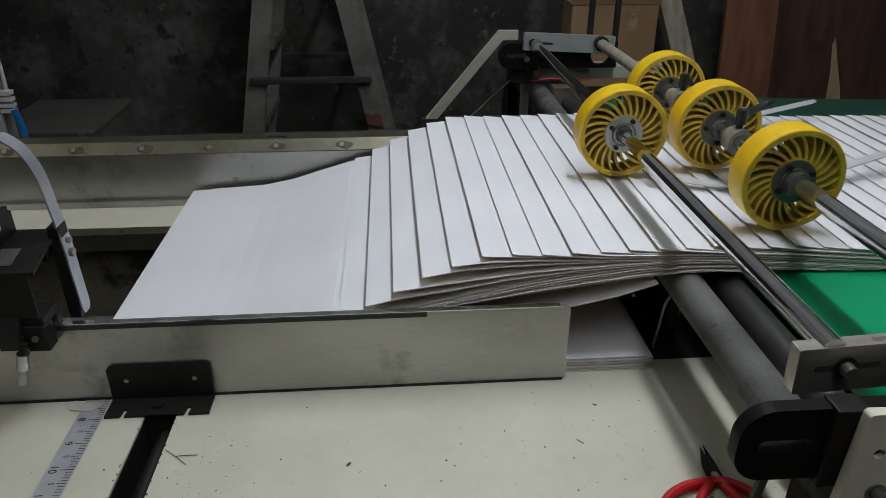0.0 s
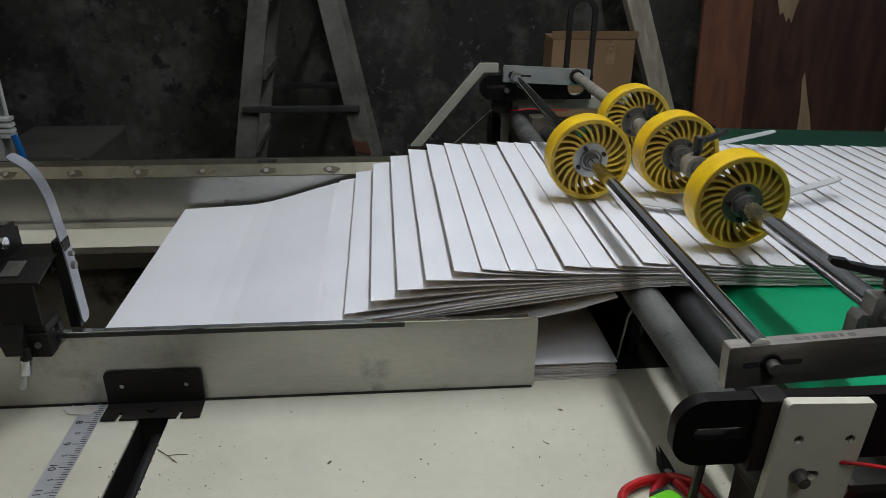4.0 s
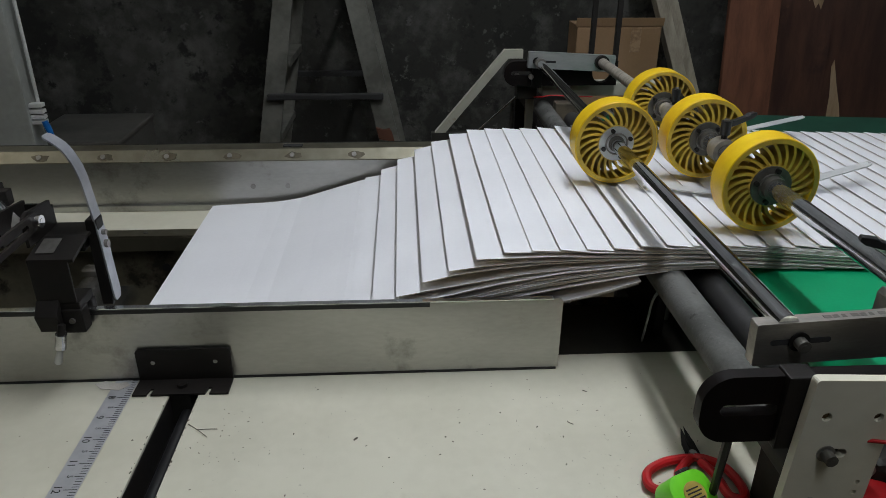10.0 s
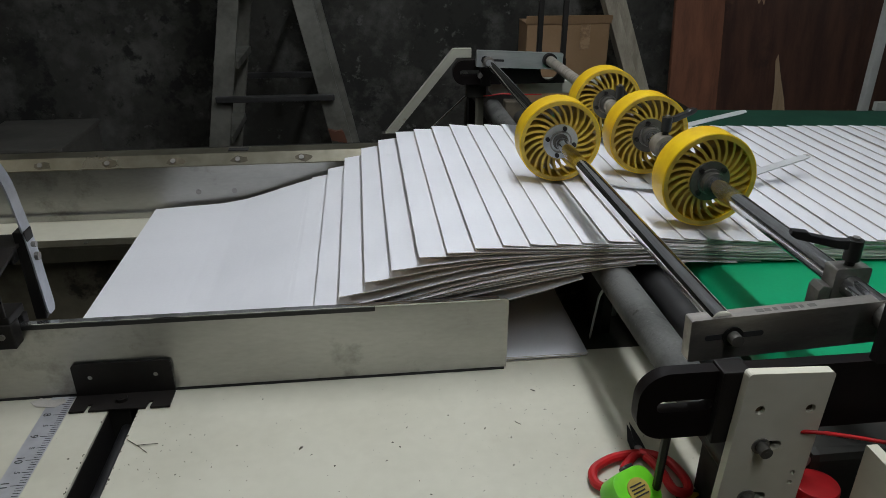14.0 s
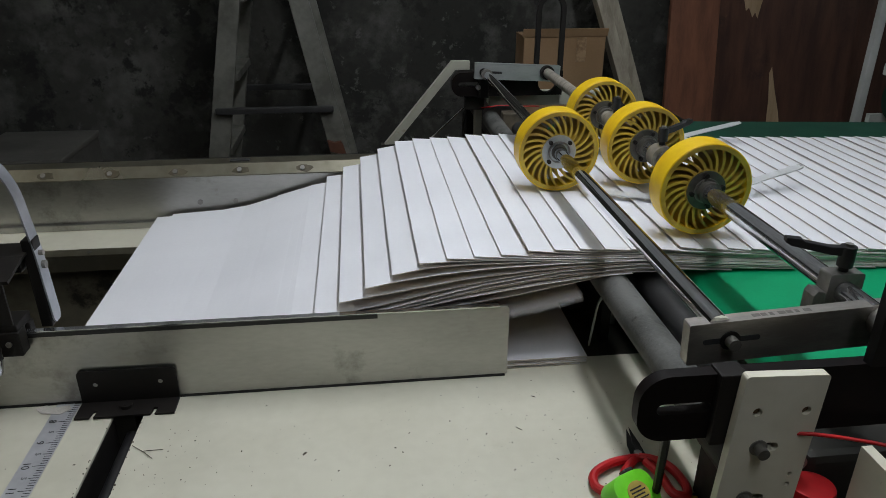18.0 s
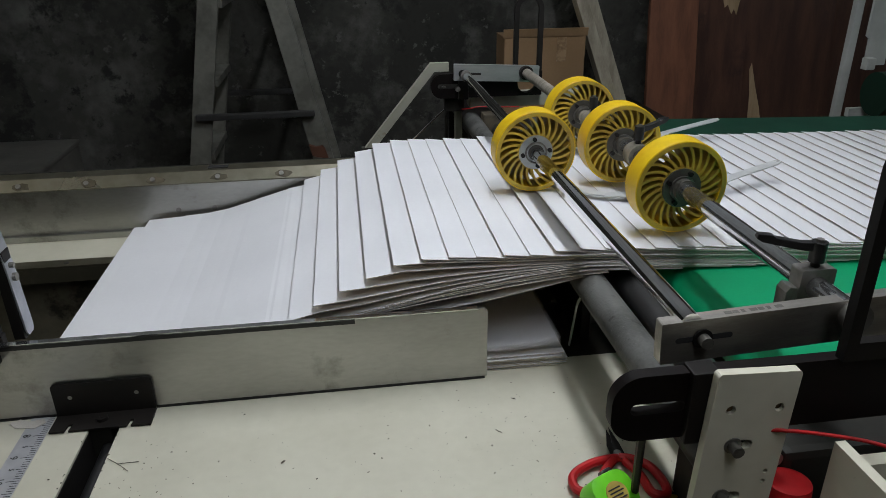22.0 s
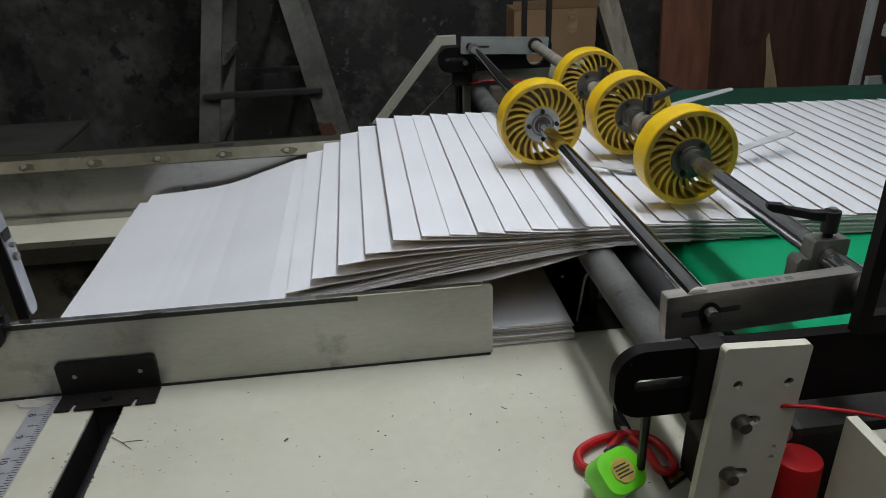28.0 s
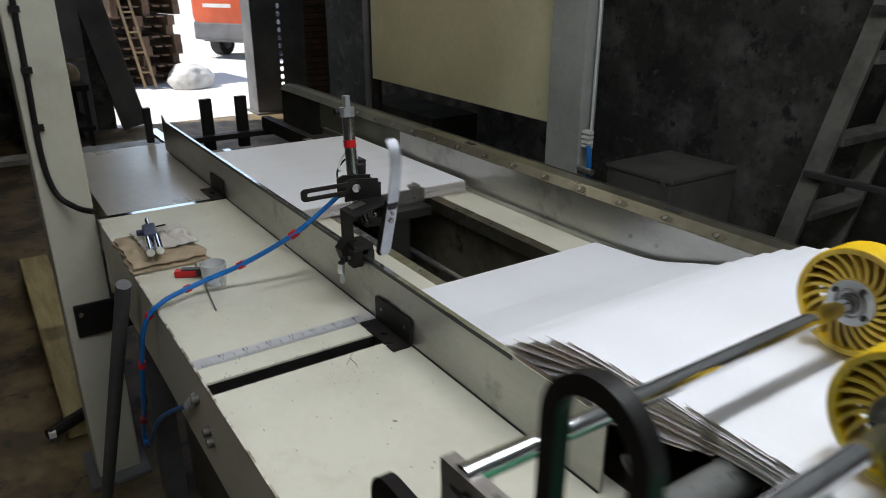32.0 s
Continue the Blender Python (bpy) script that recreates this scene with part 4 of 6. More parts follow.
for i in range(7):
    part("marking", box(0.425 + i * 0.009, 0.433 + i * 0.009 - 0.002 * (i % 3), 0.5425, 0.548, 1.1540, 1.1542), DULL, t, "faint printed marks")
end_bar(1.885, False, "milled aluminium bar clamping the far shaft ends")


def slotted_arm(y0, y1, label, tall):
    """Black carrier plate: a long round-ended bar with an upright slotted arm."""
    t = thing("carrier_plate", label, "bracket", "carrier plates")
    lo, hi = (1.046, 1.122) if tall else (1.086, 1.152)
    out = [(0.608, lo), (0.608, hi)] + [(0.297 + 0.03 - 0.03 * math.sin(radians(a)), hi - 0.03 + 0.03 * math.cos(radians(a))) for a in range(0, 91, 6)]
    out += [(0.297 + 0.03 - 0.03 * math.cos(radians(a)), lo + 0.03 - 0.03 * math.sin(radians(a))) for a in range(0, 91, 6)]
    zs = (lo + hi) / 2
    foot = hi + 0.02
    if not tall:
        foot = lo + 0.034
        notch = [(0.593, hi)] + [(0.566 + 0.027 * math.cos(radians(a)), foot - 0.027 * math.sin(radians(a))) for a in range(0, 181, 15)] + [(0.539, hi)]
        out[2:2] = notch
    part("bar", prism(out, "y", y0, y1, [rounded(0.316, 0.372, zs - 0.0065, zs + 0.0065, 0.0064, 5)]), BLACK_RED, t, smooth=True)
    top = 1.354
    arm = [(0.526, hi), (0.526, top - 0.04)] + [(0.566 - 0.04 * math.cos(radians(a)), top - 0.04 + 0.04 * math.sin(radians(a))) for a in range(6, 175, 6)] + [(0.606, top - 0.04), (0.606, hi)]
    hole = [(0.593, top - 0.04)] + [(0.566 + 0.027 * math.cos(radians(a)), top - 0.04 + 0.027 * math.sin(radians(a))) for a in range(6, 175, 6)] + [(0.539, top - 0.04)]
    if tall:
        part("slotted_arm", prism(arm, "y", y0 - 0.006, y0 + 0.006, [[(0.539, foot), (0.593, foot)] + hole]), BLACK, t)
    else:
        part("slotted_arm", prism(arm[:-1] + [(0.606, hi), (0.593, hi)] + hole + [(0.539, hi)], "y", y0, y0 + 0.012), BLACK, t)
    part("bearing_block", box(0.372, 0.4, y0 - 0.008, y1 + 0.002, lo - 0.004, hi + 0.003), BLACK, t, bevel=0.002)
    return t


slotted_arm(0.5, 0.514, "dark brown-black carrier plate with a slotted upright arm", True)
slotted_arm(1.905, 1.925, "black carrier plate with a slotted upright arm on the far side", False)

CREAM_PLATE = mat("chipped_cream_enamel", (0.72, 0.7, 0.58), (0.62, 0.6, 0.48), rough=0.45, scale=8, fine=60, bump=0.05, patch=((0.2, 0.14, 0.08), 14.0, 0.66, 0.7))
t = thing("mounting_plate", "cream painted mounting plate with bolts and empty holes", "plate")
holes = [disc(0.4085, 1.088, 0.005, 12), disc(0.459, 1.088, 0.005, 12), disc(0.4615, 1.01, 0.0028, 10), disc(0.4615, 0.997, 0.0028, 10), rounded(0.412, 0.44, 1.04, 1.051, 0.0054, 4), rounded(0.412, 0.44, 0.975, 0.986, 0.0054, 4)]
part("plate", prism(rounded(0.389, 0.474, 0.72, 1.129, 0.004, 3), "y", 0.48, 0.49, holes), CREAM_PLATE, t)
part("backing", box(0.395, 0.47, 0.4905, 0.4985, 0.74, 1.12), BLACK, t)
BRASS = mat("tarnished_brass", (0.17, 0.105, 0.045), (0.08, 0.05, 0.025), rough=0.5, metal=0.5, scale=60, fine=200)
for sx, sz, r in ((0.4085, 1.088, 0.0047), (0.459, 1.088, 0.0047), (0.4615, 1.01, 0.0026), (0.4615, 0.997, 0.0026)):
    part("sunk_screw", rod((sx, 0.4845, sz), (sx, 0.4902, sz), r, 12), BRASS, t, "tarnished screw sunk in its hole")
for sz in (1.0455, 0.981):
    screw("bolt", 0.419, 0.485, sz, "y", 0.0062, 0.017, t, HUB_STEEL)
    part("washer", rod((0.419, 0.4805, sz), (0.419, 0.479, sz), 0.0092, 18), DULL, t)
t.matrix_basis = pose(0.43, 0, 1.1, 0, 2.4, 0) @ pose(-0.43, 0, -1.1)
t = thing("cable_channel", "cream painted steel channel at the machine's side", "channel")
out = [(0.505, 0.74), (0.505, 1.06), (0.516, 1.06), (0.516, 0.75), (0.72, 0.75), (0.72, 0.74)]
part("body", prism(out, "y", 0.3, 0.455), CREAM_PLATE, t)
part("end_plate", box(0.516, 0.72, 0.44, 0.455, 0.751, 1.04), CREAM_PLATE, t)
t = thing("emergency_knob", "red plastic knob behind the mounting plate", "knob")
part("cap", rod((0.462, 0.5, 0.945), (0.462, 0.56, 0.965), 0.024, 24), RED, t, smooth=True)
part("base", box(0.43, 0.5, 0.55, 0.6, D, 0.99), DARK, t)
part("red_housing", rod((0.495, 0.485, 0.9), (0.495, 0.49, 0.982), 0.0235, 28), RED, t, "red plastic housing", smooth=True, bevel=0.003)
tagged(part("red_wire", tube([(0.44, 0.5, 1.045), (0.466, 0.475, 1.062), (0.518, 0.47, 1.053), (0.56, 0.466, 1.042), (0.61, 0.462, 1.022)], 0.002), RED, smooth=True), "thin red wire behind the mounting plate", "wire")
t = thing("gear_housing", "dark greasy housing beneath the belt's end", "housing")
part("body", box(0.5, 0.95, 0.51, 0.58, D, 1.0), DARK, t, bevel=0.01)
part("cover", box(0.62, 0.9, 0.46, 0.508, 0.86, 1.02), BLACK, t, bevel=0.01)
part("drum", rod((0.43, 0.505, 1.0), (0.43, 0.57, 1.0), 0.03, 24), BLACK, t, smooth=True)

# far end frame of the rollers
t = thing("end_frame", "cream painted triangular end frame of the infeed", "frame")
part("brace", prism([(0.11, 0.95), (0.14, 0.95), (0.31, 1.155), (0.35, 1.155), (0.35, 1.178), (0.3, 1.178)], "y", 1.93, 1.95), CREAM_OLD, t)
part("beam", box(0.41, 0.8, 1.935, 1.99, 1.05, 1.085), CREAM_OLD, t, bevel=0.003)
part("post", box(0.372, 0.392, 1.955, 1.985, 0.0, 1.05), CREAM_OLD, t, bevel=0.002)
part("post", box(0.7, 0.76, 1.955, 1.985, 0.0, 1.0495), DARK, t)
part("hanger_block", box(0.338, 0.394, 1.928, 1.954, 1.043, 1.084), DARK, t, bevel=0.004)
part("tie_rod", rod((0.341, 1.96, 1.044), (0.2, 1.962, 0.914), 0.0026, 10), CHROME, t, "thin bright tie rod", smooth=True)
part("foot_rail", box(0.1, 0.8, 1.93, 1.954, 0.93, 0.949), DARK, t)
part("bearing_house", prism([(0.432, 0.985), (0.52, 0.985), (0.515, 1.012), (0.48, 1.047), (0.436, 1.047)], "y", 1.86, 1.9), mat("greasy_tan_casting", (0.12, 0.1, 0.07), (0.05, 0.042, 0.03), rough=0.6, scale=20, fine=90, bump=0.15), t, "greasy tan bearing housing", bevel=0.003)
screw("bolt", 0.335, 1.93, 1.11, "y", 0.007, 0.01, t, DULL)
screw("bolt", 0.37, 1.905, 1.112, "y", 0.007, 0.01, t, DULL)
tagged(part("red_wire", tube([(0.386, 1.925, 1.05), (0.405, 1.9, 1.057), (0.43, 1.898, 1.061), (0.48, 1.9, 1.058), (0.55, 1.925, 1.05)], 0.0018), RED, smooth=True), "thin red wire at the far frame", "wire")

# ---- pressing wheels ----
def press_wheel(x, y, dark):
    t = thing("press_wheel", "yellow polyurethane pressing wheel with curved spokes on a " + ("dark" if dark else "grey") + " hub", "wheel", "pressing wheels", at=pose(x, y, 1.1525))
    R, W = 0.0722, 0.0215
    bm = bmesh.new()
    n = 72
    prof = [(R - 0.0085, -W), (R - 0.001, -W), (R, -W + 0.001), (R, W - 0.001), (R - 0.001, W), (R - 0.0085, W)]
    rings = [[bm.verts.new((r * math.cos(2 * math.pi * i / n), w, r * math.sin(2 * math.pi * i / n))) for r, w in prof] for i in range(n)]
    for i in range(n):
        a, b = rings[i], rings[(i + 1) % n]
        for k in range(len(prof)):
            bm.faces.new((a[k], b[k], b[(k + 1) % len(prof)], a[(k + 1) % len(prof)]))
    bmesh.ops.recalc_face_normals(bm, faces=bm.faces[:])
    part("tread", bm, YELLOW, t, smooth=True)
    for side in (-1, 1):
        part("rim_face", prism(disc(0, 0, R - 0.0022, 72), "y", side * W - 0.0004, side * W + 0.0004, [disc(0, 0, R - 0.0085, 72)]), YELLOW_DIRTY, t, "dusty side of the rim")
    for s in range(24):
        bm = bmesh.new()
        line = []
        for k in range(7):
            f = k / 6
            r = 0.028 + (R - 0.008 - 0.028) * f
            a = 2 * math.pi * s / 24 + 0.4 * f ** 1.2
            line.append((r, a))
        rows = []
        for r, a in line:
            h = (0.0026 - 0.0003 * math.sin(math.pi * (r - 0.03) / 0.034)) / r
            rows.append([bm.verts.new((r * math.cos(a + d), w, r * math.sin(a + d))) for d, w in ((-h, -W + 0.003), (h, -W + 0.003), (h, W - 0.003), (-h, W - 0.003))])
        for a, b in zip(rows, rows[1:]):
            for k in range(4):
                bm.faces.new((a[k], a[(k + 1) % 4], b[(k + 1) % 4], b[k]))
        bmesh.ops.recalc_face_normals(bm, faces=bm.faces[:])
        part("spoke", bm, YELLOW_DIRTY, t, smooth=True)
    part("hub_ring", prism(disc(0, 0, 0.0318, 48), "y", -W + 0.002, W - 0.002, [disc(0, 0, 0.0295, 48)]), YELLOW_DIRTY, t, smooth=True)
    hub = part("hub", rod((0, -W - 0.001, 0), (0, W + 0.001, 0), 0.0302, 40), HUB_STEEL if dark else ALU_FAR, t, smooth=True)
    part("collar", rod((0, -W - (0.016 if dark else 0.003), 0), (0, W + 0.012, 0), 0.0168 if dark else 0.0138, 28), HUB_STEEL, hub, smooth=True)
    part("collar_ring", prism(disc(0, 0, 0.0195, 32), "y", -W - 0.0045, -W - 0.001, [disc(0, 0, 0.0172, 32)]), DULL, hub, smooth=True)
    for k in range(4):
        a = radians(20 + 90 * k)
        px, pz = 0.0242 * math.cos(a), 0.0242 * math.sin(a)
        part("bolt", rod((px, -W - 0.006, pz), (px, -W - 0.001, pz), 0.0037, 10), BLACK, hub, smooth=True)
    return t


WHEELS = [press_wheel(0.388, 1.162, False), press_wheel(0.555, 0.942, True), press_wheel(0.555, 1.182, True), press_wheel(0.555, 1.415, True)]


def clamp(y, turn, droop, label):
    t = thing("shaft_clamp", label, "clamp", "shaft clamps", at=pose(0.555, y, 1.153))
    if y < 1:
        part("block", prism(rounded(-0.02, 0.02, -0.019, 0.021, 0.003, 3), "y", -0.01, 0.01, [disc(0, 0, 0.0127, 20)]), DULL, t)
        part("lower_block", prism([(-0.034, -0.03), (-0.0205, -0.03), (-0.0205, 0.0), (-0.03, 0.002), (-0.034, -0.004)], "y", -0.0095, 0.0095), DULL, t, bevel=0.001)
    else:
        part("block", prism(disc(0, 0, 0.0205, 32), "y", -0.014, 0.014, [disc(0, 0, 0.013, 24)]), mat("worn_clamp_ring", (0.3, 0.275, 0.23), (0.16, 0.145, 0.12), rough=0.5, metal=0.4, scale=30, fine=160), t, "worn grey clamp ring", smooth=True)
    part("stud", rod((0, 0, 0.019), (0, 0, 0.034), 0.005, 12), BLACK, t, smooth=True)
    lever = part("lever", rod((0, 0, 0.027), (0, 0, 0.05), 0.0085, 16), PLASTIC, t, "black plastic clamping lever", smooth=True)
    bm = prism([(-0.006, 0.038), (0.02, 0.0405), (0.06, 0.048), (0.0665, 0.052), (0.0655, 0.0575), (0.05, 0.0565), (0.046, 0.0535), (0.02, 0.0495), (-0.006, 0.05)], "y", -0.0048, 0.0048)
    bmesh.ops.transform(bm, matrix=pose(0, 0, 0, 0, 0, turn) @ pose(0, 0, 0.044, 0, droop, 0) @ pose(0, 0, -0.044), verts=bm.verts[:])
    part("handle", bm, PLASTIC, lever, bevel=0.0012)
    part("cap_screw", rod((0, 0, 0.049), (0, 0, 0.053), 0.0042, 12), DULL, lever, smooth=True)
    return t


clamp(0.6, 165, 0, "steel shaft clamp with a black ratchet lever near the bar")
clamp(1.095, 25, 0, "steel shaft clamp with a black lever between two wheels")
clamp(1.33, 0, 45, "steel shaft clamp with a black lever by the far wheel")

# springy plastic strips that hold the sheets down
for y, x1, rise in ((1.11, 0.885, 0.014), (1.42, 0.92, 0.02)):
    tagged(part("hold_down_strip", ribbon([(0.43, y + 0.01, 1.105), (0.47, y, 1.086), (0.56, y - 0.02, 1.0815), (0.68, y - 0.01, 1.082), (0.78, y + 0.03, 1.09), (x1, y + 0.075, 1.082 + rise)], (0.15, 1, 0), 0.024, 0.0022), CLEAR, smooth=True), "milky plastic hold-down strip lying on the sheets", "strip", "hold-down strips")

# ---- air-driven sheet separator on the near guide ----
TONGUE = mat("spring_steel", (0.5, 0.52, 0.56), (0.38, 0.4, 0.44), rough=0.4, metal=0.6, scale=20, fine=120, bump=0.03)
sep = thing("sheet_separator", "black bracket with chrome air cylinder clamped on the side guide", "separator")
part("front_plate", box(-0.4815, -0.429, 0.846, 0.8495, 1.026, 1.0885), BLACK, sep, "black upright plate", bevel=0.001)
part("arm_plate", prism([(0.846, 1.087), (0.9, 1.099), (0.945, 1.1), (0.945, 1.104), (0.899, 1.1035), (0.846, 1.0915)], "x", -0.4815, -0.421), BLACK, sep, "black folded arm plate with a worn patch")
part("worn_patch", prism([(0.858, 1.0955), (0.89, 1.1025), (0.89, 1.1032), (0.858, 1.0961)], "x", -0.474, -0.45), DULL, sep, "rubbed bare patch")
part("side_web", prism([(0.85, 1.03), (0.85, 1.088), (0.905, 1.1), (0.88, 1.06)], "x", -0.4815, -0.4785), BLACK, sep)
part("clamp_jaw", prism([(0.83, 1.012), (0.838, 0.985), (0.866, 0.985), (0.866, 1.03), (0.845, 1.03)], "x", -0.482, -0.452), BLACK, sep, bevel=0.001)
part("clamp_jaw", box(-0.4515, -0.424, 0.842, 0.8655, 0.98, 1.016), BLACK, sep, bevel=0.002)
part("clamp_jaw", box(-0.482, -0.424, 0.878, 0.892, 0.965, 1.012), BLACK, sep, bevel=0.002)
part("jaw_bridge", box(-0.48, -0.426, 0.846, 0.891, 1.0125, 1.0255), BLACK, sep, bevel=0.002)
screw("jaw_bolt", -0.438, 0.842, 1.0, "y", 0.004, 0.003, sep, DULL)
part("pivot_block", box(-0.446, -0.43, 0.905, 0.945, 1.075, 1.0985), BLACK, sep, bevel=0.003)
screw("pivot_screw", -0.438, 0.905, 1.084, "y", 0.006, 0.004, sep, CHROME)
for px in (-0.482, -0.516):
    part("fork_plate", prism([(0.858, 1.104), (0.94, 1.104), (0.94, 1.134), (0.934, 1.134), (0.934, 1.143), (0.872, 1.15), (0.858, 1.145)], "x", px, px + 0.0045), BLACK, sep)
part("fork_web", box(-0.5115, -0.4825, 0.93, 0.934, 1.104, 1.138), BLACK, sep)
part("slotted_link", prism(rounded(0.762, 0.888, 1.121, 1.146, 0.008, 4), "x", -0.477, -0.4725, [rounded(0.774, 0.858, 1.129, 1.138, 0.0042, 3)]), BLACK, sep)
screw("pivot_bolt", -0.4725, 0.877, 1.134, "x", 0.009, 0.008, sep, CHROME)
for py in (0.893, 0.903):
    part("push_rod", rod((-0.5, py, 1.122), (-0.466, py, 1.05), 0.0028, 10), CHROME, sep, smooth=True)
cylinder = part("cylinder", rod((0, 0, -0.004), (0, 0, 0.135), 0.0122, 24), SHAFT, sep, "bright air cylinder barrel", smooth=True)
CYL_AT = (-0.525, 0.9, 1.132)
part("cylinder_band", rod((0, 0, 0.07), (0, 0, 0.086), 0.0128, 24), RED, cylinder, "red band round the cylinder", smooth=True)
part("cylinder_cap", rod((0, 0, 0.133), (0, 0, 0.152), 0.016, 8), ALU_FAR, cylinder)
part("cylinder_foot", rod((0, 0, -0.018), (0, 0, 0.006), 0.0155, 6), DULL, cylinder)
part("cylinder_lug", box(-0.008, 0.008, -0.006, 0.006, 0.15, 0.176), ALU_FAR, cylinder, bevel=0.003)
screw("cylinder_fitting", -0.008, -0.012, 0.143, "y", 0.007, 0.012, cylinder, BLACK)
cylinder.matrix_basis = pose(*CYL_AT, 0, -30, 0)
part("sensor", box(-0.555, -0.522, 0.912, 0.93, 1.142, 1.164), BLACK, sep, bevel=0.002)
part("sensor", box(-0.57, -0.536, 0.922, 0.938, 1.152, 1.17), BLACK, sep, bevel=0.002)
part("sensor_lamp", rod((-0.556, 0.911, 1.142), (-0.564, 0.906, 1.142), 0.0036, 10), AMBER, sep, "small amber signal lamp")
part("sensor_wire", tube([(-0.545, 0.92, 1.164), (-0.565, 0.93, 1.19), (-0.59, 0.92, 1.18), (-0.59, 0.9, 1.15), (-0.565, 0.89, 1.145)], 0.0022), CLEAR, sep)
part("sensor_wire", tube([(-0.555, 0.93, 1.16), (-0.6, 0.935, 1.165), (-0.62, 0.915, 1.14), (-0.6, 0.9, 1.12), (-0.56, 0.9, 1.125)], 0.0022), BLACK, sep)
part("thumb_screw", rod((-0.449, 0.832, 1.0), (-0.451, 0.829, 0.984), 0.005, 12), BLACK, sep, smooth=True)
part("thumb_knob", rod((-0.451, 0.829, 0.987), (-0.457, 0.83, 0.964), 0.0076, 16), SHAFT, sep, "knurled chrome thumb knob", smooth=True)
part("cable_tie", rod((-0.457, 0.83, 0.966), (-0.4695, 0.838, 0.936), 0.0034, 12, r2=0.0055), CLEAR, sep, "milky plastic tip", smooth=True)
tongue = part("tongue", ribbon([(0.021, 0, -0.095), (0.019, 0, -0.04), (0.017, 0, 0.01), (0.012, 0, 0.06), (0.006, 0, 0.105), (-0.008, 0, 0.137), (-0.03, 0, 0.155)], (0, 1, 0), 0.024, 0.0024), TONGUE, sep, "springy grey steel curved tongue", smooth=True)
part("backing_plate", box(0.002, 0.0175, -0.012, 0.012, -0.1, 0.035), BLACK, tongue, bevel=0.002)
part("screw", rod((0.018, 0, 0.012), (0.024, 0, 0.012), 0.004, 10), DULL, tongue)
part("screw", rod((0.018, 0, -0.006), (0.024, 0, -0.006), 0.006, 10), DULL, tongue)
TONGUE_AT = (-0.4285, 0.925, 1.0845)
tongue.matrix_basis = pose(*TONGUE_AT)

hose = thing("air_hose", "bright blue air hoses bundled with turns of red tape", "hose")
HOSE = [(-0.53, 0.885, 1.115), (-0.585, 0.79, 1.02), (-0.655, 0.69, 0.945), (-0.685, 0.6, 0.91), (-0.665, 0.515, 0.895), (-0.675, 0.475, 0.85), (-0.705, 0.46, 0.75), (-0.765, 0.455, 0.6), (-0.83, 0.453, 0.48), (-0.78, 0.455, 0.49), (-0.62, 0.465, 0.65), (-0.42, 0.492, 0.79)]
for k, (dx, dz) in enumerate(((0, 0), (0.008, 0.005))):
    part("hose", tube([(x + dx, y, z + dz) for x, y, z in HOSE], 0.0052, 10), BLUE, hose, smooth=True)
line = spline(HOSE, 8)
for k in (8, 16, 26, 37, 48, 58):
    part("red_tape", rod(line[k] + Vector((0.004, 0, 0.0025)), line[k + 1] + Vector((0.004, 0, 0.0025)), 0.0086, 12), RED, hose, "turn of red tape", smooth=True)
part("cable_tie", rod(line[22] + Vector((0.004, 0, 0)), line[22] + Vector((0.006, -0.001, 0.001)), 0.0104, 12), CLEAR, hose)
part("fitting", rod((-0.43, 0.49, 0.78), (-0.405, 0.5, 0.81), 0.01, 12), CLEAR, hose)

# ---- pusher that sweeps the finished stack away ----
pusher = thing("stack_pusher", "dark steel pusher plate with two small clamps at the stack's end", "pusher")
part("plate", prism(rounded(1.12, 1.36, 0.888, 0.93, 0.004, 3), "x", 0.401, 0.408, [disc(1.16, 0.9, 0.005, 10), disc(1.32, 0.9, 0.005, 10)]), DULL, pusher)
part("carriage", box(0.402, 0.46, 1.13, 1.35, 0.86, 0.887), DARK, pusher)
part("stem", box(0.42, 0.45, 1.2, 1.28, 0.73, 0.86), DARK, pusher)
for sy in (1.155, 1.325):
    part("clamp", box(0.392, 0.415, sy - 0.016, sy + 0.016, 0.93, 0.943), DULL, pusher, bevel=0.002)
    screw("clamp_screw", 0.404, sy, 0.943, "z", 0.005, 0.006, pusher, DULL)

tagged(part("spring_strip", ribbon([(0.40, 0.93, 0.885), (0.405, 0.93, 0.93), (0.41, 0.93, 0.965), (0.425, 0.93, 0.985)], (0, 1, 0), 0.006, 0.0015), CLEAR, smooth=True), "thin bent wire strip by the roller", "strip")
t = thing("roller_bracket", "dark greasy bracket under the roller", "bracket")
part("plate", box(0.425, 0.44, 0.95, 1.2, D, 0.985), BLACK, t)
part("block", box(0.44, 0.47, 1.0, 1.08, D, 0.95), DULL, t, bevel=0.003)

# ---- ruler on the deck ----
ruler = thing("steel_ruler", "steel rule with black numbers stuck along the deck", "ruler")
part("strip", box(-0.4105, -0.377, 0.503, 0.872, D + 0.0005, D + 0.0013), TAPE_STEEL, ruler)
UNIT, Y8 = 0.0452, 0.825
ticks = bmesh.new()
for i in range(-9, 70):
    y = Y8 - i * UNIT / 10
    if 0.505 < y < 0.87:
        long = 0.016 if i % 10 == 0 else (0.012 if i % 5 == 0 else 0.008)
        box(-0.378 - long, -0.378, y - 0.0004, y + 0.0004, D + 0.0013, D + 0.0016, ticks)
part("graduation", ticks, INK, ruler, "printed graduation marks")


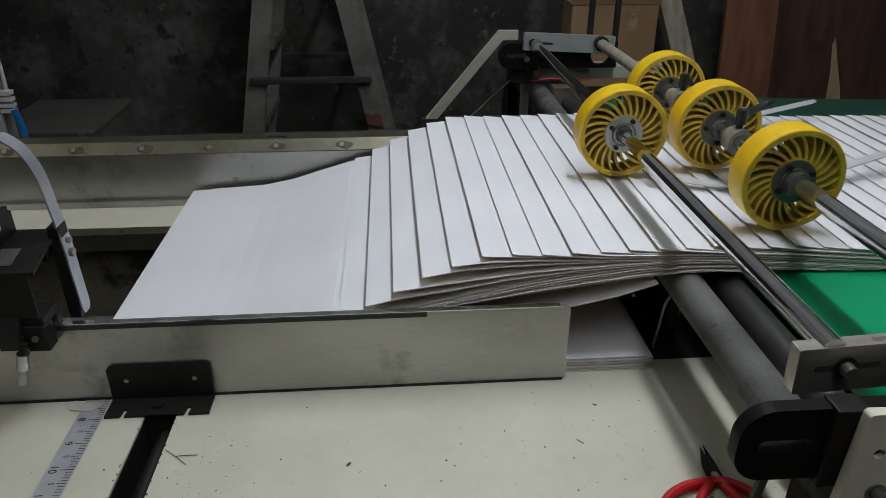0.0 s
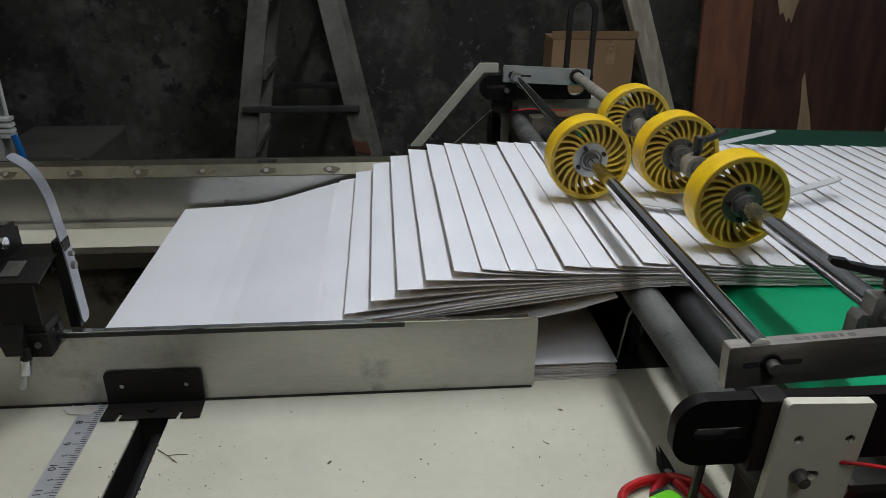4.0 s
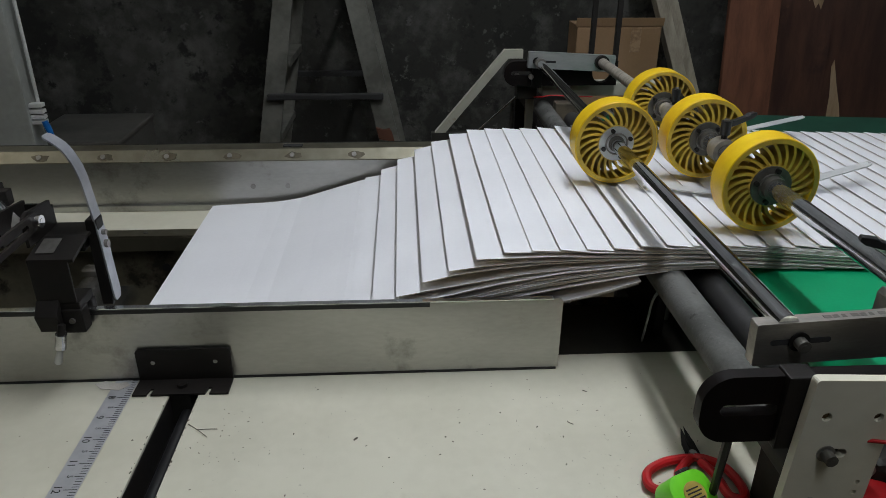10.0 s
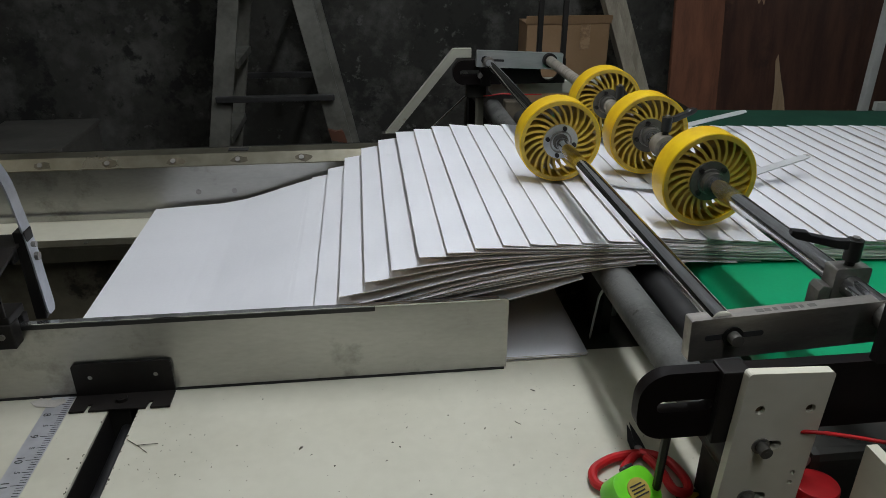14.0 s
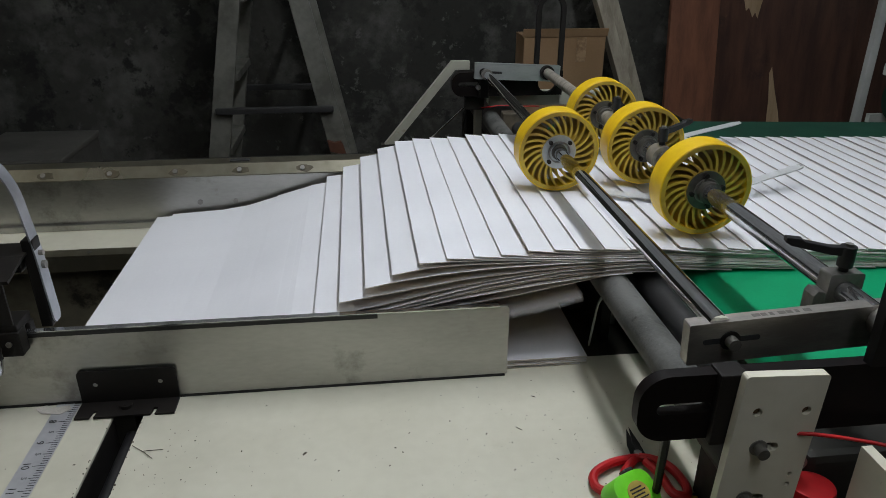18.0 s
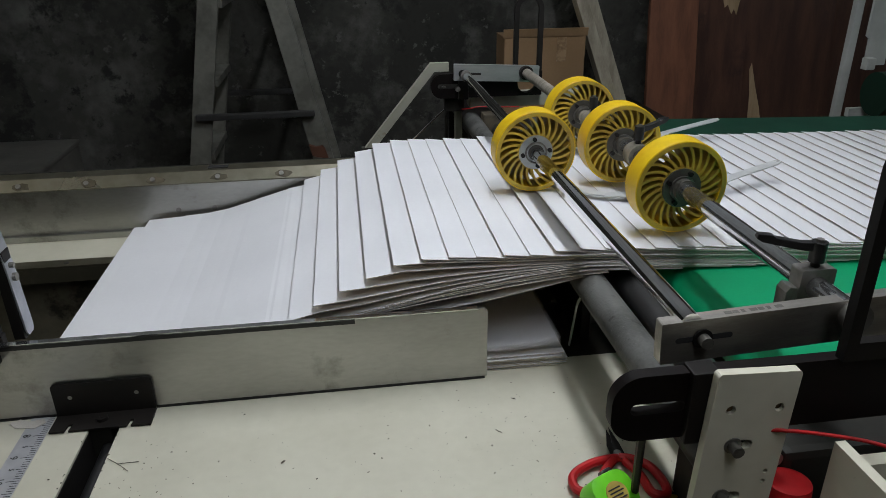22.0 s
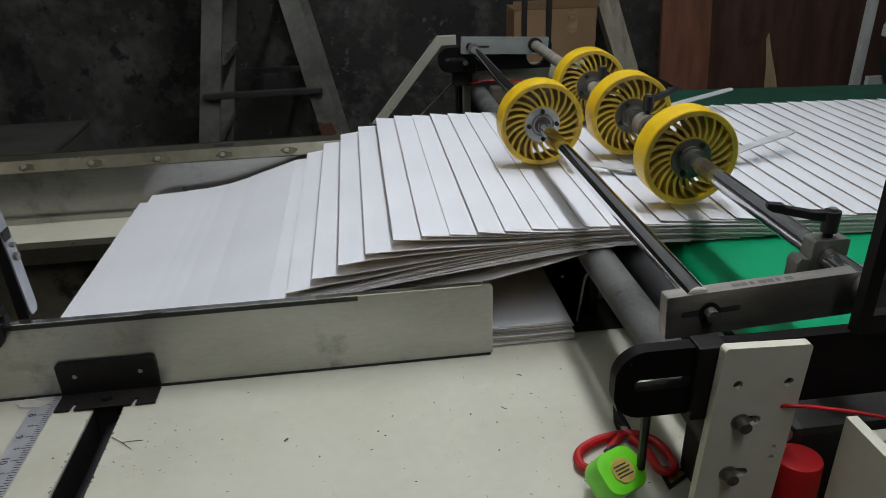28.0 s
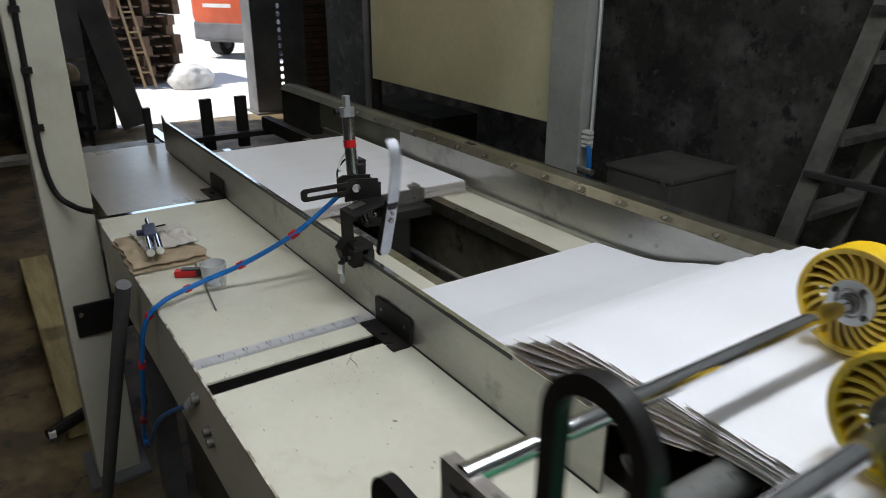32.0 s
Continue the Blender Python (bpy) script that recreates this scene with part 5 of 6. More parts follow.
def text(words, size, m, material, parent, name="number"):
    curve = bpy.data.curves.new("text", "FONT")
    curve.body, curve.size, curve.align_x, curve.align_y, curve.extrude = words, size, "CENTER", "CENTER", 0.0001
    ob = new("text", curve)
    dg = bpy.context.evaluated_depsgraph_get()
    me = bpy.data.meshes.new_from_object(ob.evaluated_get(dg))
    bpy.data.objects.remove(ob)
    me.materials.clear()
    me.materials.append(material)
    made = new(name, me)
    made.parent = parent
    made.matrix_basis = m
    return made


for k in range(7, 15):
    text(str(k), 0.014, pose(-0.4025, Y8 - (k - 8) * UNIT + 0.001, D + 0.0017, 0, 0, -90), INK, ruler)
    if k < 14:
        text("5", 0.0095, pose(-0.396, Y8 - (k - 7.5) * UNIT, D + 0.0017, 0, 0, -90), INK, ruler)
# ---- loose things on the deck ----
sc = thing("scissors", "scissors with red plastic grips lying on the deck", "scissors")
for s in (-1, 1):
    part("blade", prism([(0.394 + s * 0.001, 0.648), (0.394 + s * 0.009, 0.652), (0.395 + s * 0.008, 0.68), (0.399 + s * 0.0015, 0.712), (0.396 - s * 0.002, 0.68)], "z", D + 0.0085 + s * 0.0014, D + 0.0097 + s * 0.0014), BLACK, sc, "dark steel blade")
sc.matrix_basis = pose(-0.013, 0.0, 0)
ring = [(0.392, 0.654, D + 0.008), (0.374, 0.652, D + 0.009), (0.35, 0.646, D + 0.009), (0.326, 0.63, D + 0.009), (0.322, 0.608, D + 0.009), (0.338, 0.598, D + 0.009), (0.356, 0.608, D + 0.009), (0.366, 0.63, D + 0.009), (0.385, 0.65, D + 0.009)]
part("grip", tube(ring, 0.0058, 10), RED, sc, "red plastic finger loop", smooth=True)
part("grip", tube([(0.394, 0.655, D + 0.008), (0.41, 0.648, D + 0.009), (0.426, 0.632, D + 0.009), (0.432, 0.6, D + 0.009), (0.425, 0.582, D + 0.009), (0.411, 0.588, D + 0.009), (0.408, 0.62, D + 0.009), (0.399, 0.646, D + 0.009)], 0.0058, 10), RED, sc, "red plastic finger loop", smooth=True)
part("rivet", rod((0.394, 0.66, D + 0.005), (0.394, 0.66, D + 0.0125), 0.005, 12), DULL, sc)
tm = thing("tape_measure", "lime green pocket tape measure standing on the deck", "tape measure", at=pose(0.345, 0.545, D + 0.0165, -58, 0, 24))
part("case", prism(rounded(-0.029, 0.027, 0.002, 0.052, 0.017, 6), "y", -0.017, 0.019), LIME, tm, smooth=True, bevel=0.004)
part("label", rod((-0.001, -0.0165, 0.026), (-0.001, -0.0185, 0.026), 0.014, 28), LABEL, tm, "round gold label with unreadable print")
for i in range(4):
    part("print_bar", box(-0.011, 0.009 - 0.003 * (i % 2), -0.0192, -0.0186, 0.019 + 0.004 * i, 0.0207 + 0.004 * i), INK, tm)
part("belt_clip", box(-0.008, 0.008, 0.019, 0.022, 0.012, 0.046), DULL, tm)
part("lock_button", box(0.004, 0.018, -0.006, 0.006, 0.049, 0.057), PLASTIC, tm, bevel=0.002)
tagged(part("hex_key", rod((0.362, 0.562, 0.92), (0.336, 0.51, 1.046), 0.0046, 6), BLACK), "slim black hex key standing against the carrier plate", "tool")
st = thing("warning_sticker", "yellow triangular warning sticker on the deck", "sticker")
part("ground_sheet", prism([(0.4, 0.603), (0.445, 0.587), (0.4, 0.562)], "z", D + 0.0004, D + 0.0009), mat("warning_yellow", (0.75, 0.5, 0.02), rough=0.5), st)
part("black_border", prism([(0.4, 0.603), (0.445, 0.587), (0.4, 0.562)], "z", D + 0.001, D + 0.0013, [[(0.4055, 0.596), (0.4345, 0.5862), (0.4055, 0.571)]]), INK, st)

bm = prism([(-0.437, 0.858), (-0.425, 0.846), (-0.398, 0.842), (-0.386, 0.853), (-0.392, 0.862), (-0.41, 0.859), (-0.425, 0.866)], "z", D + 0.0015, D + 0.0021)
tagged(part("paper_scrap", bm, RAG_WHITE), "small torn white paper scrap by the steel rule", "scrap")
# chips and crumbs of dark dust
random.seed(5)
bm = bmesh.new()
def crumb(x, y, r, turn, ratio):
    c, s = math.cos(turn), math.sin(turn)
    vs = [bm.verts.new((x + c * u * r - s * v * r * ratio, y + s * u * r + c * v * r * ratio, D + 0.0009 + 0.0006 * (k % 2))) for k, (u, v) in enumerate(((-1, -0.6), (0.2, -1), (1, 0.1), (0.3, 0.9), (-0.7, 0.7)))]
    bm.faces.new(vs)
crumb(-0.049, 0.72, 0.0045, 0.8, 0.45)
crumb(0.278, 0.808, 0.0045, -0.7, 0.3)
for i in range(390):
    x, y = random.uniform(-1.3, 0.47), random.uniform(0.51, 0.85)
    if SLOT[0] - 0.005 < x < SLOT[1] + 0.005 or -0.416 < x < -0.372:
        continue
    crumb(x, y, random.choice((0.0004, 0.0005, 0.0006, 0.0007, 0.0009, 0.0018)), random.uniform(0, 6.3), random.uniform(0.25, 0.8))
for i in range(110):
    crumb(random.gauss(0.25, 0.08), min(0.84, random.gauss(0.68, 0.06)), random.choice((0.0004, 0.0006, 0.0009, 0.0013, 0.0022)), random.uniform(0, 6.3), random.uniform(0.12, 0.5))
for i in range(26):
    crumb(random.gauss(-0.225, 0.03), random.gauss(0.73, 0.03), random.uniform(0.0006, 0.0013), random.uniform(0, 6.3), random.uniform(0.3, 0.9))
# chipped paint along the slot's edges
for i in range(46):
    crumb(random.choice((SLOT[0] - 0.0015, SLOT[1] + 0.0015)) + random.gauss(0, 0.0006), random.uniform(0.51, 0.83), random.uniform(0.0008, 0.002), random.uniform(1.2, 1.9), random.uniform(0.4, 0.9))
tagged(part("dust_crumbs", bm, CHIP), "scattered dark chips and crumbs on the deck", "debris", kind="stuff")
for a, b, c in (((-0.278, 0.761), (-0.261, 0.747), (-0.246, 0.733)), ((-0.263, 0.748), (-0.25, 0.7485), (-0.236, 0.749)), ((0.238, 0.742), (0.24, 0.738), (0.245, 0.735))):
    tagged(part("fibre_scrap", tube([(*a, D + 0.0015), (*b, D + 0.0018), (*c, D + 0.0012)], 0.0005, 6), CHIP), "dark scrap of fibre lying on the deck", "scrap", "fibre scraps")

# rag, air gun, cup and cutter by the near post
def cloth(name, x, y, w, d, z, seed, material, label, thick=0.003):
    bm = bmesh.new()
    nx, ny = 26, 20
    grid = []
    for i in range(nx + 1):
        for j in range(ny + 1):
            u, v = i / nx, j / ny
            edge = min(u, 1 - u, v, 1 - v)
            h = 0.02 * abs(noise.noise(Vector((u * 5, v * 5, seed)))) + 0.006 * abs(noise.noise(Vector((u * 11, v * 9, seed + 3))))
            wob = 0.012 * noise.noise(Vector((u * 5, v * 5, seed + 9)))
            grid.append(bm.verts.new((x + (u - 0.5) * w + wob, y + (v - 0.5) * d + wob, z + 0.003 + h * min(1, edge * 9))))
    for i in range(nx):
        for j in range(ny):
            a = i * (ny + 1) + j
            bm.faces.new((grid[a], grid[a + ny + 1], grid[a + ny + 2], grid[a + 1]))
    r = bmesh.ops.extrude_face_region(bm, geom=bm.faces[:])
    for v in [g for g in r["geom"] if isinstance(g, bmesh.types.BMVert)]:
        v.co.z += thick
    bmesh.ops.recalc_face_normals(bm, faces=bm.faces[:])
    return tagged(part(name, bm, material, smooth=True), label, "rag")


cloth("rag", -1.0, 0.588, 0.25, 0.18, D, 2.0, RAG, "crumpled tan rag lying on the deck", 0.005)
cloth("rag", -0.995, 0.584, 0.23, 0.165, D + 0.012, 5.0, RAG, "folded tan rag lying on another tan rag", 0.004)
cloth("rag", -1.025, 0.605, 0.16, 0.125, D + 0.026, 7.0, RAG_WHITE, "crumpled off-white rag on the tan one")
t = thing("air_gun", "chrome and blue air blow gun lying on the rags", "air gun", at=pose(-0.975, 0.568, D + 0.05, 84, 0, 172))
part("body", box(0.0, 0.085, -0.012, 0.012, -0.016, 0.016), AIR_BLUE, t, "dark blue body", bevel=0.005)
for s in (-1, 1):
    part("tube", rod((-0.1, 0, 0.0105 * s), (0.005, 0, 0.0105 * s), 0.0095, 16), CHROME, t, smooth=True)
part("nozzle", rod((0.08, 0, 0), (0.15, 0, 0), 0.006, 12), CHROME, t, smooth=True)
part("cap", rod((0.05, 0, 0.01), (0.06, 0, -0.03), 0.008, 12), AIR_BLUE, t, smooth=True)
part("trigger", box(0.055, 0.067, -0.006, 0.006, 0.012, 0.04), CHROME, t)
t = thing("plastic_cup", "small translucent white plastic cup on the deck", "cup", at=pose(-0.735, 0.645, D))
bm = bmesh.new()
n = 28
rings = [[bm.verts.new((r * math.cos(2 * math.pi * i / n), r * math.sin(2 * math.pi * i / n), z)) for i in range(n)] for r, z in ((0.001, 0.0), (0.024, 0.0), (0.029, 0.05), (0.0275, 0.05), (0.023, 0.003), (0.001, 0.003))]
for a, b in zip(rings, rings[1:]):
    for i in range(n):
        bm.faces.new((a[i], a[(i + 1) % n], b[(i + 1) % n], b[i]))
part("wall", bm, CLEAR, t, smooth=True)
t = thing("cutter_knife", "cutter knife with a red and black grip on the deck", "knife", at=pose(-0.805, 0.605, D + 0.009, 0, 0, 62))
part("grip", box(-0.03, 0.02, -0.01, 0.01, -0.008, 0.009), RED, t, bevel=0.004)
part("slider", box(-0.015, 0.03, -0.008, 0.008, -0.006, 0.0125), PLASTIC, t, bevel=0.003)
tagged(part("thin_rod", rod((-0.87, 0.638, D + 0.004), (-0.59, 0.603, D + 0.004), 0.0017, 8), DULL), "thin steel rod lying on the deck", "rod")

# ---- near post and its fittings ----
t = thing("machine_post", "cream painted upright post with a black cable down its face", "post")
part("column", box(-1.53, -1.39, 0.37, 0.498, 0.0, 2.6), CREAM, t, bevel=0.006)
part("cable", tube([(-1.385, 0.405, 1.6), (-1.385, 0.4, 1.3), (-1.384, 0.395, 1.08), (-1.378, 0.41, 0.97), (-1.34, 0.45, 0.93), (-1.29, 0.485, 0.925)], 0.008, 10), BLACK, t, "black cable in clips", smooth=True)
for sz in (1.15, 1.3, 1.45):
    part("cable_clip", box(-1.39, -1.373, 0.39, 0.415, sz - 0.008, sz + 0.008), BLACK, t)
part("switch_box", box(-1.46, -1.388, 0.37, 0.42, 1.6, 1.7), WHITE, t, bevel=0.006)
part("foot", box(-1.56, -1.34, 0.34, 0.52, 0.0, 0.012), STEEL_COLUMN, t)
t = thing("black_bracket", "black plate bracket with bolts beside the post", "bracket")
part("plate", box(-1.389, -1.377, 0.394, 0.565, 0.52, 0.622), BLACK, t, bevel=0.003)
screw("bolt", -1.377, 0.41, 0.595, "x", 0.008, 0.006, t, CHROME)
part("web", box(-1.45, -1.3775, 0.499, 0.53, 0.53, 0.61), BLACK, t)
t = thing("stand_pipe", "dark grey steel pipe standing beside the deck", "pipe")
part("pipe", rod((-1.235, 0.36, 0.0), (-0.83, 0.468, 0.885), 0.017, 20), STEEL_COLUMN, t, smooth=True)
t = thing("floor_beam", "yellowish timber beam lying on the floor behind the post", "beam")
part("body", box(-3.4, -1.68, 0.315, 0.45, 0.0, 0.1), mat("yellowed_timber", (0.5, 0.42, 0.2), (0.33, 0.27, 0.12), rough=0.7, scale=5, fine=40, stretch=(0.6, 5, 5), bump=0.15), t, bevel=0.01)
part("peg", rod((-1.7, 0.4, 0.085), (-1.62, 0.26, 0.08), 0.022, 12), BLACK, t, "black peg with a pale stripe")
part("peg_stripe", box(-1.628, -1.6, 0.26, 0.282, 0.075, 0.096), WHITE, t)
t = thing("under_machine_unit", "dark control unit under the deck", "control unit")
part("body", box(-1.2, -0.6, 0.62, 1.0, 0.0, 0.5), DARK, t, bevel=0.01)
part("door", box(-1.15, -0.65, 0.612, 0.62, 0.05, 0.45), GREYBOX, t)

# ---- the stream of board sheets ----
LENGTH, THICK, PITCH, BEAT = 0.80, 0.0018, 0.0385, 0.984
SPEED = PITCH / BEAT
X_FALL = -0.413                     # where a sheet's front stands when its tail leaves the roller
EJECT = (8.05, 30.55)               # the finished stack is swept away
WIDTHS = (0.05, 0.06, 0.08, 0.10, 0.12, 0.12, 0.12, 0.09, 0.06)
ENV = ((-0.45, 0.917), (-0.3, 0.929), (-0.2, 0.94), (-0.14, 0.952), (-0.08, 0.97), (-0.04, 0.99), (0.0, 1.013), (0.04, 1.034), (0.08, 1.052), (0.12, 1.066), (0.16, 1.0705), (0.24, 1.0735), (0.42, 1.0747))
BED = ((-0.45, 0.905), (-0.2, 0.912), (-0.1, 0.925), (0.05, 0.96), (0.16, 0.99), (0.25, 1.0105), (0.344, 1.0285), (0.42, 1.0365), (0.5, 1.0365), (5.0, 0.897))


def along(table, x):
    xs, zs = [p[0] for p in table], [p[1] for p in table]
    return float(np.interp(x, xs, zs))


def falls(k):
    """When sheet k drops: one each beat, held back while a stack leaves."""
    f = 22.86 + BEAT * k
    for e in EJECT:
        if e - 0.3 < f < e + 1.5:
            f = e + 1.93 + 0.06 * (f - e)
    return f


FIRST = min(k for k in range(-60, 0) if 22.86 + BEAT * k > EJECT[0] - 22.4)
LAST = int((32 + 53 - 22.86) / BEAT)


def batch(k):
    return sum(1 for e in EJECT if falls(k) > e)


def rank(k):
    return sum(1 for j in range(FIRST, k) if batch(j) == batch(k))


def pile_height(t):
    """Height of the stack under the stream, with its drop while it is swept away."""
    h = 0.0
    for k in range(FIRST, LAST + 1):
        if falls(k) < t and not any(falls(k) < e and t > e + 0.85 for e in EJECT):
            h += THICK
    return h


PILES = {}
random.seed(77)
JITTER = [random.choice((-0.004, -0.002, 0.0, 0.0015, 0.004)) for _ in range(40)]
random.seed(31)
SHIFTS = [random.uniform(-0.0022, 0.0026) for _ in range(LAST - FIRST + 1)]
WEIGHTS = [random.choice((0.3, 0.35, 0.4, 0.55, 1.3, 2.2, 2.9)) for _ in range(LAST - FIRST + 80)]
HEAPED = np.cumsum([w / (sum(WEIGHTS) / len(WEIGHTS)) for w in WEIGHTS])


def heap(front, t, n):
    """Height of the n sheets under the one whose front stands at front: they lie unevenly close."""
    at = (front - X_FALL + SPEED * (t - 22.86)) / PITCH - FIRST + 40
    number = np.arange(len(HEAPED))
    return THICK * float(np.interp(at, number, HEAPED) - np.interp(at - n, number, HEAPED))


# layer heights scaled along x so the stream's edges fit the camera's view
LAYER_FIT = ((0.45, 1.0), (0.6, 0.92), (0.8, 0.86), (1.0, 0.9), (1.3, 0.96))


def thin(x):
    """Sheets that hang free lie closer than those bent over the roller."""
    u = min(1.0, max(0.0, (x + 0.05) / 0.3))
    return 0.1 + 0.9 * u * u * (3 - 2 * u)


LIE = -0.075


def standing(x):
    """How far a sheet's front stands off the one below it."""
    return max(0.0, along(ENV, x) - along(BED, x) - THICK * thin(x) * max(0.0, x + LENGTH - 0.42) / PITCH)


def surface(x, front, t):
    """Height of the sheet whose front nominally stands at front, at x."""
    key = round(t, 2)
    if key not in PILES:
        PILES[key] = 0.0 if any(e + 0.1 < t < e + 0.85 for e in EJECT) else pile_height(t) - 0.02
    ease = min(1.0, max(0.0, (0.3 - x) / 0.4))
    lift = PILES[key] * ease * ease * (3 - 2 * ease)
    count = max(0.0, front + LENGTH - max(x, 0.42)) / PITCH
    even = 0.7 * min(1.0, max(0.0, (x - 0.3) / 0.3))
    layers = heap(front, t, count) * (1 - even) + THICK * count * even
    layers *= thin(x) * along(LAYER_FIT, x)
    base = along(BED, x) + lift + layers
    if front < 0.42 and x < 0.42:
        # sheets past LIE hug the ones below them; those before it stand off like a fan
        at = max(front, LIE)
        if x < at:
            base += standing(x) * float(np.interp(x, (-0.25, -0.15), (0.5, 1.0)))
        else:
            number = int(round((front - X_FALL + SPEED * (t - 22.86)) / PITCH)) % 40
            free = min(1.0, max(0.0, (front - LIE) / 0.04))
            gap = max(0.0, standing(at) + JITTER[number] * (1.0 if abs(front) < 0.12 else 0.3) * free)
            base += gap * (1 - (x - at) / (0.42 - at)) ** 1.5
        # the lowest sheet sags between the guide and the roller
        low = 0.0 if any(e - 0.1 < t < e + 1.1 for e in EJECT) else max(0.0, 1 - (front - X_FALL) / (1.25 * PITCH))
        u = min(1.0, max(0.0, (x - front) / (0.41 - front)))
        base -= 0.3 * min(1.0, 1.6 * low) * u ** 3 * (1 - u)
    curl = 0.0022 * max(0.0, 1 - (x - front) / 0.05) ** 1.5 if front > 0.1 else 0.0
    return base + curl


def joints(k, t):
    """The ends of a sheet's pieces, front to tail."""
    front = max(X_FALL, X_FALL + SPEED * (22.86 + BEAT * k - t))
    x = front + LENGTH - 0.022 * min(1.0, max(0.0, (0.3 - front) / 0.6))
    pts = [(x, surface(x, front, t))]
    for w in reversed(WIDTHS):
        dx = w
        for _ in range(5):
            dz = surface(x - dx, front, t) - pts[-1][1]
            dx = math.sqrt(max(1e-8, w * w - dz * dz))
        x -= dx
        pts.append((x, surface(x, front, t)))
    return pts[::-1]


def swept(t, start):
    """How far the stack has been swept to the left, and dropped."""
    rows = ((0, 0), (0.05, 0.04), (0.15, 0.15), (0.45, 0.445), (0.95, 0.915), (1.45, 1.385), (1.95, 1.85), (2.95, 2.75), (3.6, 3.4))
    s = float(np.interp(t - start, [r[0] for r in rows], [r[1] for r in rows]))
    return s, float(np.interp(t - start, (3.65, 4.2), (0, D - 0.001)))


def at_rest(k, t):
    random.seed(k + 500)
    x = -0.424 + random.uniform(-0.006, 0.008)
    order = rank(k)
    z = D + 0.001 + THICK * (0.78 * float(HEAPED[order + 3] - HEAPED[3]) + 2.4 * (1 - math.exp(-order / 2.0)))
    for e in EJECT:
        if falls(k) < e and t > e:
            s, drop = swept(t, e)
            x, z = x - s, z - drop
    pts = [(x, z)]
    for w in WIDTHS:
        pts.append((pts[-1][0] + w, z))
    return pts


def sheet_points(k, t):
    f = falls(k)
    if t <= f:
        return joints(k, t)
    if t >= f + 0.16:
        return at_rest(k, t)
    a, b = joints(k, f), at_rest(k, f + 0.16)
    w = ((t - f) / 0.16) ** 1.6
    return [(p[0] + (q[0] - p[0]) * w, p[1] + (q[1] - p[1]) * w) for p, q in zip(a, b)]


def strip_mesh(width):
    bm = box(-0.0006, width + 0.0006, Y_NEAR, Y_FAR, -0.00045, 0.00045)
    for f in bm.faces:
        f.material_index = 0 if f.normal.z > 0.5 else (1 if f.normal.z < -0.5 else 2)
    me = bpy.data.meshes.new("strip")
    bm.to_mesh(me)
    bm.free()
    me.materials.append(PAPER)
    me.materials.append(GREYBOARD)
    me.materials.append(EDGE)
    return me


STRIPS = [strip_mesh(w) for w in WIDTHS]
SHEETS = {}
for k in range(FIRST, LAST + 1):
    t = thing("board_sheet", "white coated grey-backed board sheet in the overlapping stream", "sheet", "board sheets")
    strips = []
    for me in STRIPS:
        ob = new("strip", me)
        ob.parent = t
        strips.append(ob)
    SHEETS[k] = (t, strips)

def strip_poses(pts):
    """The sheet's own place, at its tail, and its pieces' poses in its space."""
    tx, tz = pts[-1]
    out = []
    for (x0, z0), (x1, z1) in zip(pts, pts[1:]):
        out.append(pose(x0 - tx, 0, z0 - tz, 0, -math.degrees(math.atan2(z1 - z0, x1 - x0)), 0))
    return pose(tx, 0, tz), out


def sheet_times(k):
    f, nominal = falls(k), 22.86 + BEAT * k
    times = {0.0, 32.0}
    bends = lambda t: X_FALL + SPEED * (nominal - t) < 1.3
    t = 0.0
    while t < min(32.0, f):
        if bends(t) or t % 4 < 0.01:
            times.add(round(t, 2))
        t += 1.0
    for e in EJECT:
        if f > e:
            times |= {e, e + 0.8, e + 0.92}
        else:
            times |= {e + d for d in (0, 0.05, 0.15, 0.45, 0.95, 1.45, 1.95, 2.95, 3.6, 3.7, 4.2)}
    if -0.2 < f < 32:
        times |= {f, f + 0.05, f + 0.1, f + 0.16}
    keep = sorted(round(t, 3) for t in times if 0 <= t <= 32)
    return keep


